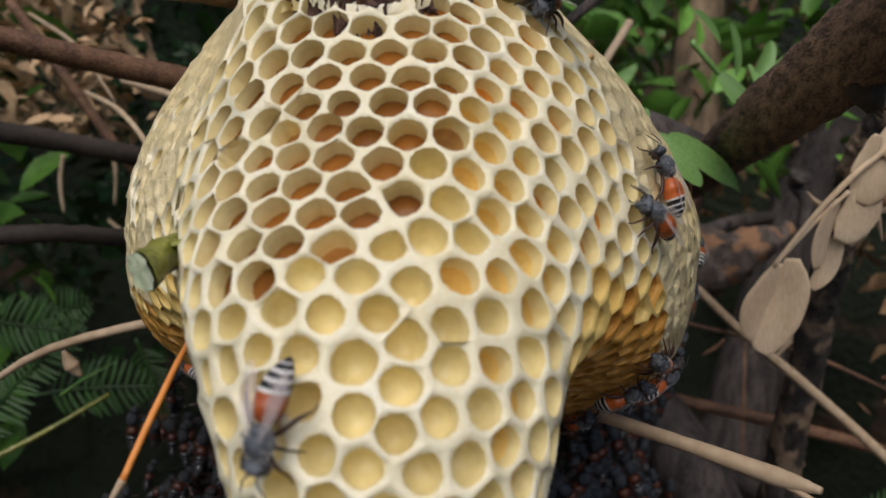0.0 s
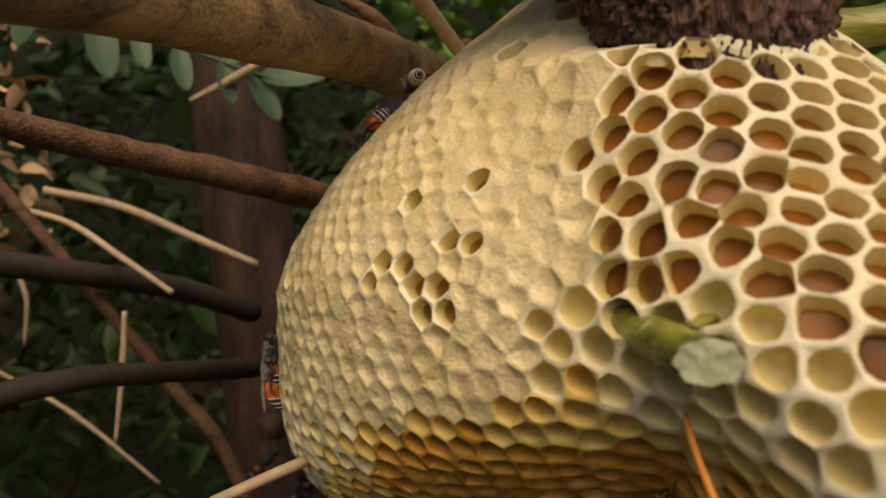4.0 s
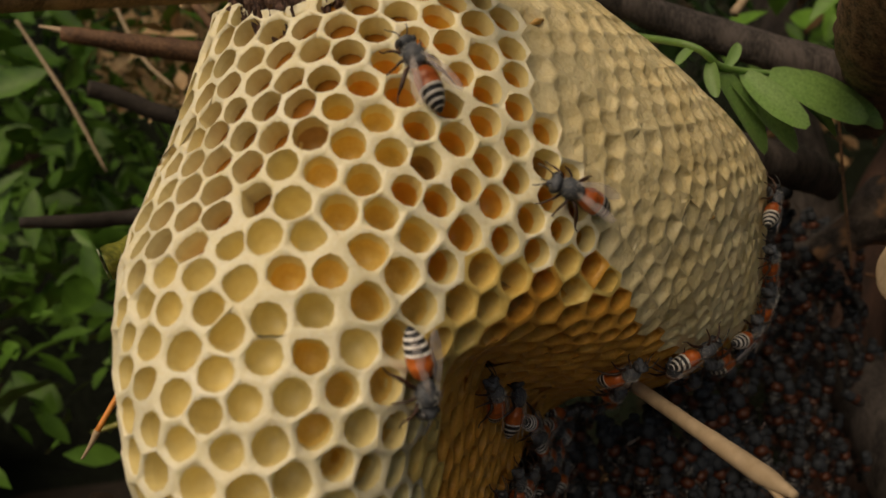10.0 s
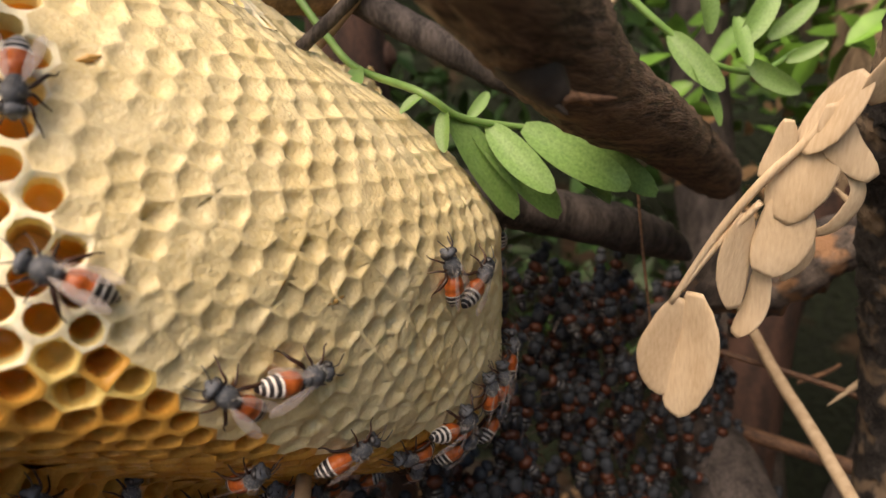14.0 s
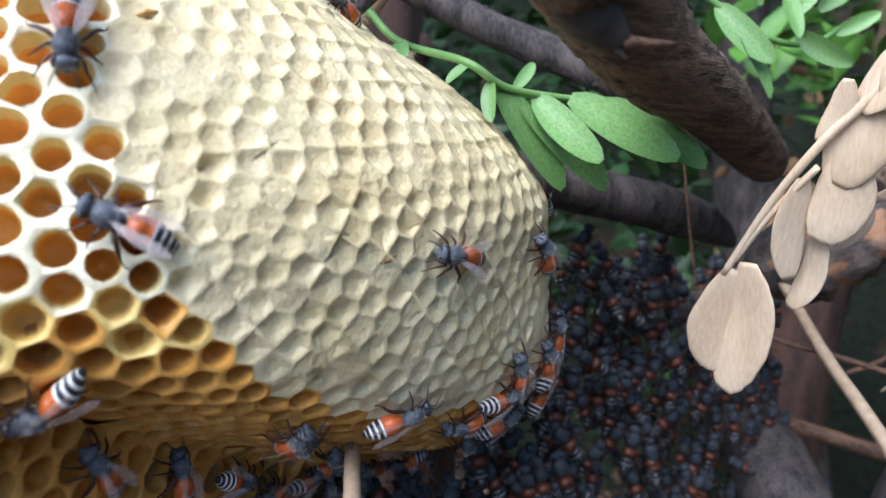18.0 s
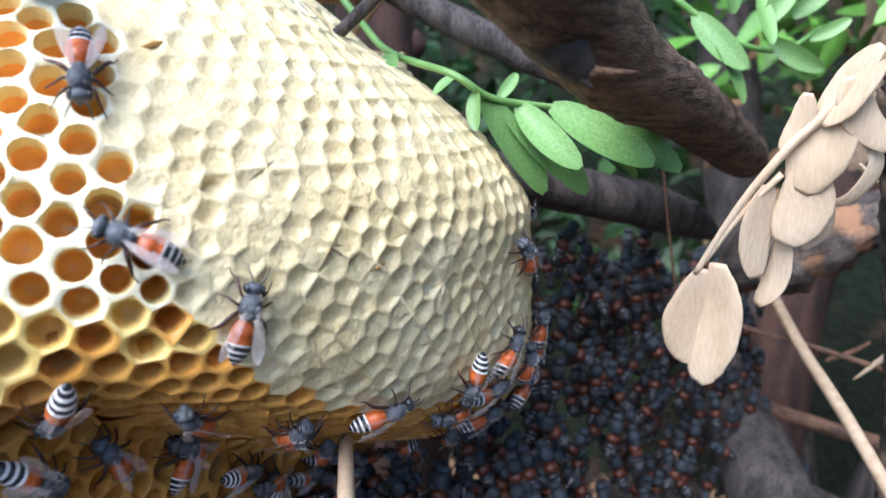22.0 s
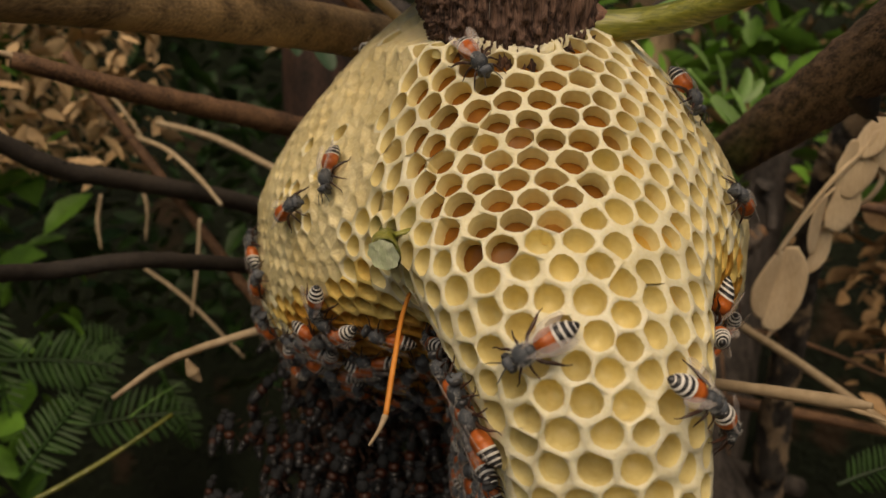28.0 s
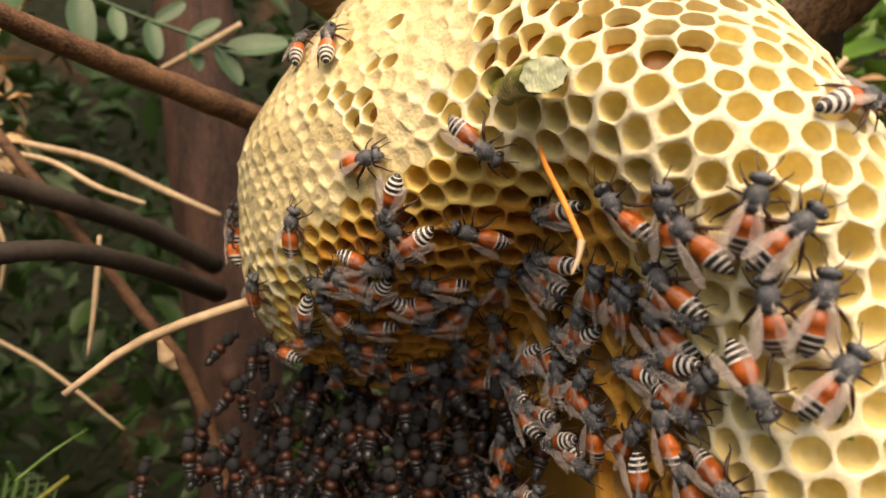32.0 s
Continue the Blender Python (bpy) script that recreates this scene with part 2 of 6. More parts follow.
# ---- the comb: a crown of honey cells round the branch, and the sheet of brood cells below it ----
YAW = 0.37
COS, SIN = math.cos(YAW), math.sin(YAW)
MIDDLE = np.array([-3.7, 12.7, -0.9])


def to_sheet(p):
    """Millimetres from the comb's middle to the sheet's own axes: across, along (backwards), up."""
    d = p - MIDDLE
    return np.stack([d[..., 0] * COS + d[..., 1] * SIN, -d[..., 0] * SIN + d[..., 1] * COS, d[..., 2]], -1)


def from_sheet(q):
    return np.stack([q[..., 0] * COS - q[..., 1] * SIN, q[..., 0] * SIN + q[..., 1] * COS, q[..., 2]], -1) + MIDDLE


def depth(q):
    """Roughly the distance from the comb's surface, negative inside, in millimetres, in the sheet's axes."""
    u, v, w = q[..., 0] - 1.5, q[..., 1] - 10.0, q[..., 2]
    low = np.interp(q[..., 1], [-32, -20, -8, 8, 30], [13.6, 20.3, 26.5, 33.4, 45.8])
    # the crown stands higher on the side away from the capped shoulder, and its back leans across
    share = np.clip(0.5 + u / 24, 0, 1)
    stations = [-30, -10, 10, 28, 44]
    top = np.interp(q[..., 1], stations, [36.3, 42.6, 34.8, 32.5, 30.1]) * (1 - share) + np.interp(q[..., 1], stations, [40.1, 32.2, 22.6, 23.5, 27.3]) * share
    up = np.where(w > 0, np.abs(w / top) ** 1.44, np.abs(w / low) ** 4.5)
    along = np.where(v < 0, np.abs(v / 56.5), np.abs(v / 28.9)) ** 1.76
    u = u - 0.13 * np.maximum(v, 0)
    r = (np.abs(u / np.where(u < 0, 39.25, 34.8)) ** 1.47 + along + up + 1e-9) ** (1 / 1.8)
    length = np.sqrt(u * u + v * v + w * w) + 1e-9
    crown = (r - 1) * length / np.maximum(r, 0.2)
    u = q[..., 0]
    crown = crown - 1.4 * np.exp(-((u - 33) ** 2 + (q[..., 1] - 16) ** 2 + (w + 21) ** 2) / 160)
    # the sheet: a slab with a round front edge that leans forward from the branch down
    front = np.interp(w, [-90, -50, -30, -14, -8, 0, 8, 20, 26], [-50, -54, -56.3, -56.3, -54.5, -49.9, -40.9, -32.5, -26.5])
    half = np.interp(w, [-90, -40, -24, -14, -4, 6, 18], [6.5, 7.5, 8.9, 11.1, 15.1, 15.0, 11.2])
    mid = np.interp(w, [-60, -24, -8, 4, 20], [2.0, 2.0, -0.9, -3.1, -6.4])
    ahead = np.maximum((front + half) - q[..., 1], 0)
    slab = np.sqrt((u - mid) ** 2 + ahead**2) - half
    slab = np.maximum(slab * 0.85, np.maximum(w - 20, q[..., 1] - 44))
    k = 5.0
    h = np.clip(0.5 + 0.5 * (slab - crown) / k, 0, 1)
    return slab * (1 - h) + crown * h - k * h * (1 - h)


def slope(q):
    e = 0.05
    g = np.stack([depth(q + np.eye(3)[i] * e) - depth(q - np.eye(3)[i] * e) for i in range(3)], -1)
    return g / (np.linalg.norm(g, axis=-1, keepdims=True) + 1e-9)


def onto(q, rounds=4):
    e = 0.05
    for _ in range(rounds):
        g = np.stack([depth(q + np.eye(3)[i] * e) - depth(q - np.eye(3)[i] * e) for i in range(3)], -1) / (2 * e)
        q = q - g * (depth(q) / ((g**2).sum(-1) + 1e-6))[..., None]
    return q


PITCH = 2.9
LOW = -58.0
TRUNK = (1.5, -12.3)


def pitch_at(q):
    """The cells' width: wide on the sheet's front edge, narrow on the capped flanks and in the hollows."""
    u, v, w = q[..., 0], q[..., 1], q[..., 2]
    front = np.clip((-36 - v) / 10, 0, 1) * np.clip((12 - w) / 10, 0, 1)
    flank = np.maximum(np.clip((np.abs(u + 2) - 16) / 7, 0, 1) * np.clip((v + 38) / 10, 0, 1), np.clip((v + 14) / 10, 0, 1))
    uneven = 0.07 * np.sin(0.9 * u + 0.5 * v + 1.3 * np.sin(0.4 * w)) * np.sin(0.8 * w - 0.45 * v + 0.6)
    return PITCH * (1.02 + uneven * (1 - 0.5 * flank) + 0.05 * front + 0.10 * np.clip((-10 - w) / 12, 0, 1) * front - 0.23 * flank)



def clear(q):
    """True where a place keeps off the branch that the comb is built round."""
    p = from_sheet(q)
    return (q[:, 2] < 28.6) & (np.hypot(p[:, 0] - TRUNK[0], p[:, 1] - TRUNK[1]) > 8.2)


def seeds():
    """Cell middles: rows round the comb, then pushed apart until they lie evenly."""
    rng = np.random.default_rng(3)
    rows, w, n = [], 28.4, 0
    while w > LOW:
        a = np.linspace(0, 2 * np.pi, 241)[:-1]
        way = np.stack([np.sin(a), -np.cos(a), 0 * a], -1)
        base = np.array([-2.0, -12.0 if w > -26 else -40.0, w])
        lo, hi = np.zeros(240), np.full(240, 75.0)
        for _ in range(24):
            c = (lo + hi) / 2
            inside = depth(base + way * c[:, None]) < 0
            lo, hi = np.where(inside, c, lo), np.where(inside, hi, c)
        ring = base + way * lo[:, None]
        run = np.r_[0, np.cumsum(np.linalg.norm(np.diff(np.r_[ring, ring[:1]], axis=0), axis=1))]
        count = int(run[-1] / PITCH)
        if lo.max() > 2 and count > 3:
            at = (np.arange(count) + 0.5 * (n % 2)) * run[-1] / count
            rows.append(np.stack([np.interp(at, run, np.r_[ring[:, i], ring[:1, i]]) for i in range(3)], -1))
        n, w = n + 1, w - PITCH * (0.62 if w > -20 else 0.86)
    q = onto(np.concatenate(rows))
    keep = (q[:, 2] > LOW) & ((q[:, 2] > -30) | (q[:, 1] < -22)) & clear(q)
    q = q[keep]

    def near(q, count):
        d = ((q[:, None] - q[None]) ** 2).sum(-1)
        np.fill_diagonal(d, 1e9)
        idx = np.argpartition(d, count, axis=1)[:, :count]
        return idx, np.sqrt(np.take_along_axis(d, idx, 1))

    for step in range(72):
        if step % 4 == 0:
            idx, dist = near(q, 12)
            if step < 48:
                # crowded ones go, gaps are filled
                crowd = (dist.min(1) < 0.74 * pitch_at(q)) & (rng.random(len(q)) < 0.4)
                q = q[~crowd]
                extra = onto(q[rng.integers(0, len(q), 1500)] + rng.normal(0, 2.5, (1500, 3)))
                far = np.sqrt(((extra[:, None] - q[None]) ** 2).sum(-1).min(1)) > 0.92 * pitch_at(extra)
                extra = extra[far & (extra[:, 2] > LOW) & clear(extra) & ((extra[:, 2] > -30) | (extra[:, 1] < -22))]
                chosen = []
                for e, wide in zip(extra, pitch_at(extra)):
                    if all(((e - c) ** 2).sum() > (0.9 * wide) ** 2 for c in chosen):
                        chosen.append(e)
                q = np.concatenate([q, np.array(chosen).reshape(-1, 3)])
            idx, _ = near(q, 12)
        off = q[:, None] - q[idx]
        d = np.sqrt((off**2).sum(-1)) + 1e-9
        wide = pitch_at(q)
        push = np.clip(0.56 * (wide[:, None] + wide[idx]) - d, 0, None) / d
        q = onto(q + 0.22 * (off * push[..., None]).sum(1), 1)
    return onto(q, 3)


SITES = seeds()
NORMALS = slope(SITES)


def voronoi():
    """For every site the corners of its cell: keys of three sites, and the corner places, shared between the cells."""
    d = ((SITES[:, None] - SITES[None]) ** 2).sum(-1)
    near = np.argsort(d, axis=1)[:, 1:17]
    corner, rings = {}, []
    for i, q in enumerate(SITES):
        nrm = NORMALS[i]
        a = np.cross(nrm, (0.0, 0.0, 1.0))
        a = a / (np.linalg.norm(a) + 1e-9)
        b = np.cross(nrm, a)
        box = 1.5 * PITCH
        poly = [(-box, -box), (box, -box), (box, box), (-box, box)]
        tag = [-1, -2, -3, -4]  # the neighbour on the edge from corner k to k + 1
        for j in near[i]:
            off = SITES[j] - q
            if NORMALS[j] @ nrm < 0.0:
                continue
            ox, oy = off @ a, off @ b
            lim = 0.5 * (ox * ox + oy * oy)
            if lim < 1e-6:
                continue
            side = [lim - (x * ox + y * oy) for x, y in poly]
            if min(side) >= 0:
                continue
            np_, nt_ = [], []
            m = len(poly)
            for k in range(m):
                k2 = (k + 1) % m
                s0, s1 = side[k], side[k2]
                if s0 >= 0:
                    np_.append(poly[k]), nt_.append(tag[k])
                    if s1 < 0:
                        f = s0 / (s0 - s1)
                        np_.append((poly[k][0] + f * (poly[k2][0] - poly[k][0]), poly[k][1] + f * (poly[k2][1] - poly[k][1])))
                        nt_.append(j)
                elif s1 >= 0:
                    f = s0 / (s0 - s1)
                    np_.append((poly[k][0] + f * (poly[k2][0] - poly[k][0]), poly[k][1] + f * (poly[k2][1] - poly[k][1])))
                    nt_.append(tag[k])
            poly, tag = np_, nt_
            if len(poly) < 3:
                break
        keys = []
        for k in range(len(poly)):
            key = tuple(sorted((i, tag[k - 1], tag[k])))
            if min(key) < 0:
                key = (i, -10 - k, 0)
            corner.setdefault(key, []).append(q + poly[k][0] * a + poly[k][1] * b)
            keys.append(key)
        rings.append(keys)
    names = list(corner)
    places = onto(np.array([np.mean(corner[k], axis=0) for k in names]), 2)
    at = {k: n for n, k in enumerate(names)}
    return places, [[at[k] for k in dict.fromkeys(ring)] for ring in rings]


CORNERS, RINGS = voronoi()
CORNER_NORMALS = slope(CORNERS)


def sort_of(q, rnd):
    """What a cell is: capped, honey, amber (deep and stained) or open (pale, empty)."""
    x, y, z = from_sheet(q)
    if any((x - a) ** 2 + (y - b) ** 2 + (z - c) ** 2 < 3.2 for a, b, c in ((-24.9, -13.9, 1.5), (-22.8, -15.9, -1.0), (-10.0, -24.0, 4.0), (-8.0, -26.0, 0.6))):
        return "amber"
    wob = 1.6 * noise.noise(Vector((x, y, z)) * 0.16)
    if x > 8 and z > -19.5 + 0.4 * wob:
        edge = np.interp(z, [-19.5, -18, -16, -12, -8.4, -4.7, 0, 4, 10, 17, 22], [26, 14, 9, 3, -1, -4.5, -7, -8.5, -9, -7, -4])
        if y > edge + 0.6 * wob:
            return "capped"
    if z > np.interp(y, [-20, 0, 30], [-9, -14, -20]) + wob and x < np.interp(z, [-14, -4, 6, 16, 22], [-19, -15, -12, -10.5, -9]) + 2 * wob:
        return "capped" if rnd > 0.04 else "amber"
    if y > 22 and z > -18:
        return "capped"
    # the band under the branch holds honey, the flank beside the capping orange nectar
    floor = np.interp(x, [-12, -8, -3, 3, 8, 11, 14, 16], [1.5, 0, -3.5, -4.4, -3.4, -2, 1, 8])
    if z > floor + wob and -11.5 + wob < x < 15 + wob and y < -15:
        sure = np.clip((z - floor) / 4, 0.5, 0.93) * np.interp(x, [10, 15], [1, 0.85])
        return "honey" if rnd < sure else "amber" if rnd > 0.93 else "open"
    if x > 10 + wob and y > -33 and z > -26:
        if rnd > 0.95:
            return "amber"
        return "nectar" if y > -21 + 3 * wob else "golden" if rnd < np.interp(y, [-33, -26], [0.3, 0.8]) else "open"
    if z < -12 and (x < -8 or y > -20):
        return "amber" if rnd > 0.6 else "open"
    return "open"


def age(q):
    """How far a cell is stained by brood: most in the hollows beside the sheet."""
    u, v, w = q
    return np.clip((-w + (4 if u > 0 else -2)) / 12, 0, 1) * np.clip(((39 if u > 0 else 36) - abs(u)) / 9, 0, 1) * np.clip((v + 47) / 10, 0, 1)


def build_comb():
    comb = thing("honeycomb", mm(0, 0, 0), "pale yellow wild bee comb hanging round a dark branch", "honeycomb")
    loc = lambda q: Vector(from_sheet(q) * 0.001)  # noqa: E731
    rng = random.Random(11)
    high = [rng.uniform(-0.04, 0.24) for _ in CORNERS]
    rim_v, rim_f, cap_v, cap_f = [], [], [], []
    rim_ix = []
    rim_at, cap_at = {}, {}
    rest = {"golden": ([], [], []), "open": ([], [], []), "nectar": ([], [], []), "amber": ([], [], []), "honey": ([], [], [])}
    mats = {"golden": [CELL, GOLD, GOLD, GOLD, OLDWAX], "nectar": [CELL, NECTAR, NECTAR, GOLD, NECTAR], "open": [CELL, CELL, CELL, GOLD, AMBER], "amber": [CELL, AMBER, CELL, GOLD, OLDWAX], "honey": [CELL, CELL, HONEY, GOLD, OLDWAX]}
    singles, caps = 0, 0
    world_sites = from_sheet(SITES)

    def shared(store, verts, k):
        if k not in store:
            store[k] = len(verts)
            verts.append(loc(CORNERS[k] + CORNER_NORMALS[k] * high[k]))
        return store[k]

    order = sorted(range(len(SITES)), key=lambda i: world_sites[i][1] + 0.25 * abs(world_sites[i][0]))
    for i in order:
        keys = RINGS[i]
        if len(keys) < 4:
            continue
        ring = [CORNERS[k] for k in keys]
        q, nrm = SITES[i], NORMALS[i]
        mid = np.mean(ring, axis=0)
        if np.dot(np.cross(ring[1] - ring[0], ring[2] - ring[0]), nrm) < 0:
            ring, keys = ring[::-1], keys[::-1]
        sort = sort_of(q, rng.random())
        m = len(ring)
        s = 2 * m
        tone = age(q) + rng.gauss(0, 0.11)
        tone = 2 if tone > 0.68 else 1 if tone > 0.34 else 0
        size = np.mean([np.linalg.norm(p - mid) for p in ring])
        if size < 0.3:
            continue
        soft = []
        for k in range(m):
            p, a, b = ring[k], ring[k - 1], ring[(k + 1) % m]
            soft += [p + 0.27 * (a - p), p + 0.27 * (b - p)]
        if sort == "capped":
            # a low cap: a soft ridge on the outline, a dented, crumpled middle
            lift, dent = rng.uniform(-0.09, 0.17), rng.uniform(0.13, 0.42)
            lean = np.array([rng.gauss(0, 0.14) for _ in range(3)])
            shelf_v, shelf_f, store = (cap_v, cap_f, cap_at) if caps >= 300 else ([], [], {})
            out = [shared(store, shelf_v, k) for k in keys]
            base = len(shelf_v)
            jig = [rng.uniform(-0.10, 0.12) for _ in soft]
            shelf_v += [loc(mid + 0.80 * (p - mid) + nrm * (lift * 0.5 - 0.06 + j)) for p, j in zip(soft, jig)]
            shelf_v += [loc(mid + lean + 0.45 * (p - mid) + nrm * (lift - dent + j)) for p, j in zip(soft, jig)]
            shelf_v.append(loc(mid + lean + nrm * (lift - dent * rng.uniform(0.8, 1.25))))
            for k in range(m):
                a, b, n2 = 2 * k, 2 * k + 1, (2 * k + 2) % s
                shelf_f.append((out[k], base + b, base + a))
                shelf_f.append((out[k], out[(k + 1) % m], base + n2, base + b))
            for k in range(s):
                k2 = (k + 1) % s
                shelf_f.append((base + k, base + k2, base + s + k2, base + s + k))
                shelf_f.append((base + s + k, base + s + k2, base + 2 * s))
            if caps < 300:
                caps += 1
                cap = from_lists("wax_cap", shelf_v, shelf_f, CAPPING, comb).data
                # the rims shade as one skin with the next caps
                smooth = [v.normal.copy() for v in cap.vertices]
                for n, k in enumerate(keys):
                    a, b, c = CORNER_NORMALS[k]
                    smooth[n] = Vector((a * COS - b * SIN, a * SIN + b * COS, c))
                cap.normals_split_custom_set_from_vertices(smooth)
            continue
        ridge = np.clip((-26 - q[1]) / 14, 0, 1) * np.clip((q[0] + 16) / 8, 0, 1)
        wall = (0.22 + 0.08 * ridge if sort in ("open", "nectar", "golden") else 0.16 + 0.05 * ridge) * rng.uniform(0.75, 1.35)
        keep = 1 - wall / size
        shift = np.array([rng.gauss(0, 0.12) for _ in range(3)])
        arms = [p - mid for p in soft]
        lens = [np.linalg.norm(a) for a in arms]
        rounder = 0.6 if sort in ("open", "nectar", "golden") else 0.3
        even = min(lens) * 0.45 + np.mean(lens) * 0.55
        lip = [mid + shift + keep * a * (1 - rounder + rounder * even / n) for a, n in zip(arms, lens)]
        out = [shared(rim_at, rim_v, k) for k in keys]
        base = len(rim_v)
        drop = [0.05 + rng.uniform(0, 0.13) for _ in lip]
        lip = [p + (p - mid) * rng.uniform(-0.035, 0.035) for p in lip]
        rim_v += [loc(p - nrm * h) for p, h in zip(lip, drop)] * 2
        rim_v += [loc(mid + shift + 0.96 * (p - mid - shift) - nrm * 0.8) for p in lip]
        for k in range(m):
            a, b, n2 = 2 * k, 2 * k + 1, (2 * k + 2) % s
            rim_f.append((out[k], base + b, base + a))
            rim_f.append((out[k], out[(k + 1) % m], base + n2, base + b))
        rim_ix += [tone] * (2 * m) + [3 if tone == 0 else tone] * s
        for k in range(s):
            k2 = (k + 1) % s
            rim_f.append((base + s + k, base + s + k2, base + 2 * s + k2, base + 2 * s + k))
        # the cup
        deep = {"open": (2.3 if q[1] < -40 and q[2] < 0 else 2.7) if tone == 0 else 3.0, "golden": 2.8, "nectar": 3.1, "amber": 3.3, "honey": 1.55}[sort] * rng.uniform(0.8, 1.25)
        levels = [(0.96, 0.78), (0.94, max(1.0, deep * (0.62 if sort in ("open", "honey") else 0.48))), (0.66 if sort == "open" else 0.95 if sort == "honey" else 0.82, deep)]
        cup = [mid + shift + f * (p - mid - shift) - nrm * h for f, h in levels for p in lip]
        if sort == "honey":  # the honey's flat face, with an edge of its own
            cup += cup[2 * s :]
        cup.append(mid - nrm * (deep + (0.06 if sort == "honey" else 0.35)))
        faces = []
        for r in range(2):
            for k in range(s):
                k2 = (k + 1) % s
                faces.append((r * s + k, r * s + k2, (r + 1) * s + k2, (r + 1) * s + k))
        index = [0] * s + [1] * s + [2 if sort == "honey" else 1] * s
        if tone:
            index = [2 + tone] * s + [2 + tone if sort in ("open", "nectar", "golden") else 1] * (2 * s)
        face = len(cup) - 1 - s
        faces += [(face + k, face + (k + 1) % s, len(cup) - 1) for k in range(s)]
        if singles < 300:
            singles += 1
            from_lists("cell", [loc(p) for p in cup], faces, mats[sort], comb, index=index,
                       label={"honey": "cell filled with brown honey", "amber": "stained amber cell", "nectar": "cell of orange nectar, its glow painted into the colour", "golden": "", "open": ""}[sort])
        else:
            vs, fs, ix = rest[sort]
            ix += index
            n0 = len(vs)
            vs += [loc(p) for p in cup]
            fs += [tuple(n0 + k for k in f) for f in faces]
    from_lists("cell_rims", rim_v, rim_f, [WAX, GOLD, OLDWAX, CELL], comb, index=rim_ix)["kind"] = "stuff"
    # the wax runs up the bark in a ragged hem
    hem_v, hem_f, n = [], [], 300
    for k in range(n):
        a = math.tau * k / n
        ca, sa = math.cos(a), math.sin(a)
        r = 7.9
        z = 31.0
        cx, cy = TRUNK
        while z > 14 and depth(to_sheet(np.array([cx + ca * (r + 1.2), cy + sa * (r + 0.7), z]))) > 0:
            z -= 0.2
        peak = max(0.0, noise.noise(Vector((ca * 6.5, sa * 6.5, 0.5)))) * 2.6 + 1.1 * abs(noise.noise(Vector((ca * 34, sa * 34, 3)))) + 0.15
        foot = from_sheet(onto(to_sheet(np.array([[cx + ca * (r + 1.0), cy + sa * (r + 1.0), z - 0.5], [cx + ca * (r + 0.6), cy + sa * (r + 0.6), z - 0.1]])), 5))
        hem_v += [Vector(f + np.array([ca * g, sa * g, g])) * 0.001 for f, g in zip(foot, (-0.6, 0.05))]
        for lift, out in ((0.35 * peak, 0.35), (0.75 * peak, 0.12), (peak, -0.5)):
            j = 0.16 * noise.noise(Vector((ca * 30, sa * 30, lift)))
            hem_v.append(Vector((cx + ca * (r + out + j), cy + sa * (r + out + j), z + lift)) * 0.001)
    for k in range(n):
        for j in range(4):
            a, b = k * 5 + j, (k + 1) % n * 5 + j
            hem_f.append((a, b, b + 1, a + 1))
    from_lists("wax_hem", hem_v, hem_f, WAX, comb, "ragged pale wax edge on the bark")
    for x, y, z in ((29.8, 10.6, -1.7), (18.3, -3.6, 16.1)):
        q = onto(to_sheet(np.array([[x, y, z]])), 4)[0]
        g = slope(q)
        side = np.cross(g, (0, 0, 1.0))
        side = side / np.linalg.norm(side)
        part("slit", tube([loc(q + side * k * 0.9 - g * (0.1 + 0.06 * k * k) + np.array([0, 0, -0.25 * k])) for k in (-1, 0, 1)], [0.00008, 0.0003, 0.00008], sides=8), AMBER, comb, "small brown slit in the capping")
    # the comb's inner wall, behind the cells
    mid_v, mid_f, n = [], [], 120
    levels = np.linspace(27, -54, 55)
    for w in levels:
        a = np.linspace(0, 2 * np.pi, n + 1)[:-1]
        way = np.stack([np.sin(a), -np.cos(a), 0 * a], -1)
        base = np.array([0.0, -12.0 if w > -26 else -40.0, w])
        lo, hi = np.zeros(n), np.full(n, 75.0)
        for _ in range(20):
            c = (lo + hi) / 2
            inside = depth(base + way * c[:, None]) < -4.2
            lo, hi = np.where(inside, c, lo), np.where(inside, hi, c)
        mid_v += [loc(p) for p in base + way * lo[:, None]]
    for k in range(len(levels) - 1):
        if levels[k] > -26 >= levels[k + 1]:
            continue
        for j in range(n):
            mid_f.append((k * n + j, k * n + (j + 1) % n, (k + 1) * n + (j + 1) % n, (k + 1) * n + j))
    from_lists("midrib", mid_v, mid_f, OLDWAX, comb, "amber inner wall of the comb")
    from_lists("wax_capping", cap_v, cap_f, CAPPING, comb, "dimpled cream wax capping over ripe honey")
    for sort, (vs, fs, ix) in rest.items():
        from_lists("further_comb", vs, fs, mats[sort], comb, index=ix)["kind"] = "stuff"
    return comb


build_comb()

# ---- ground, distance and the stems round the comb ----
bm = bmesh.new()
bmesh.ops.create_grid(bm, x_segments=90, y_segments=90, size=4.0)
for v in bm.verts:
    v.co.z = 0.02 * noise.noise(v.co * 4) + 0.008 * noise.noise(v.co * 17)
tagged(part("ground", bm, SOIL), "dark soil in the shade of the shrub", "ground", kind="structure")

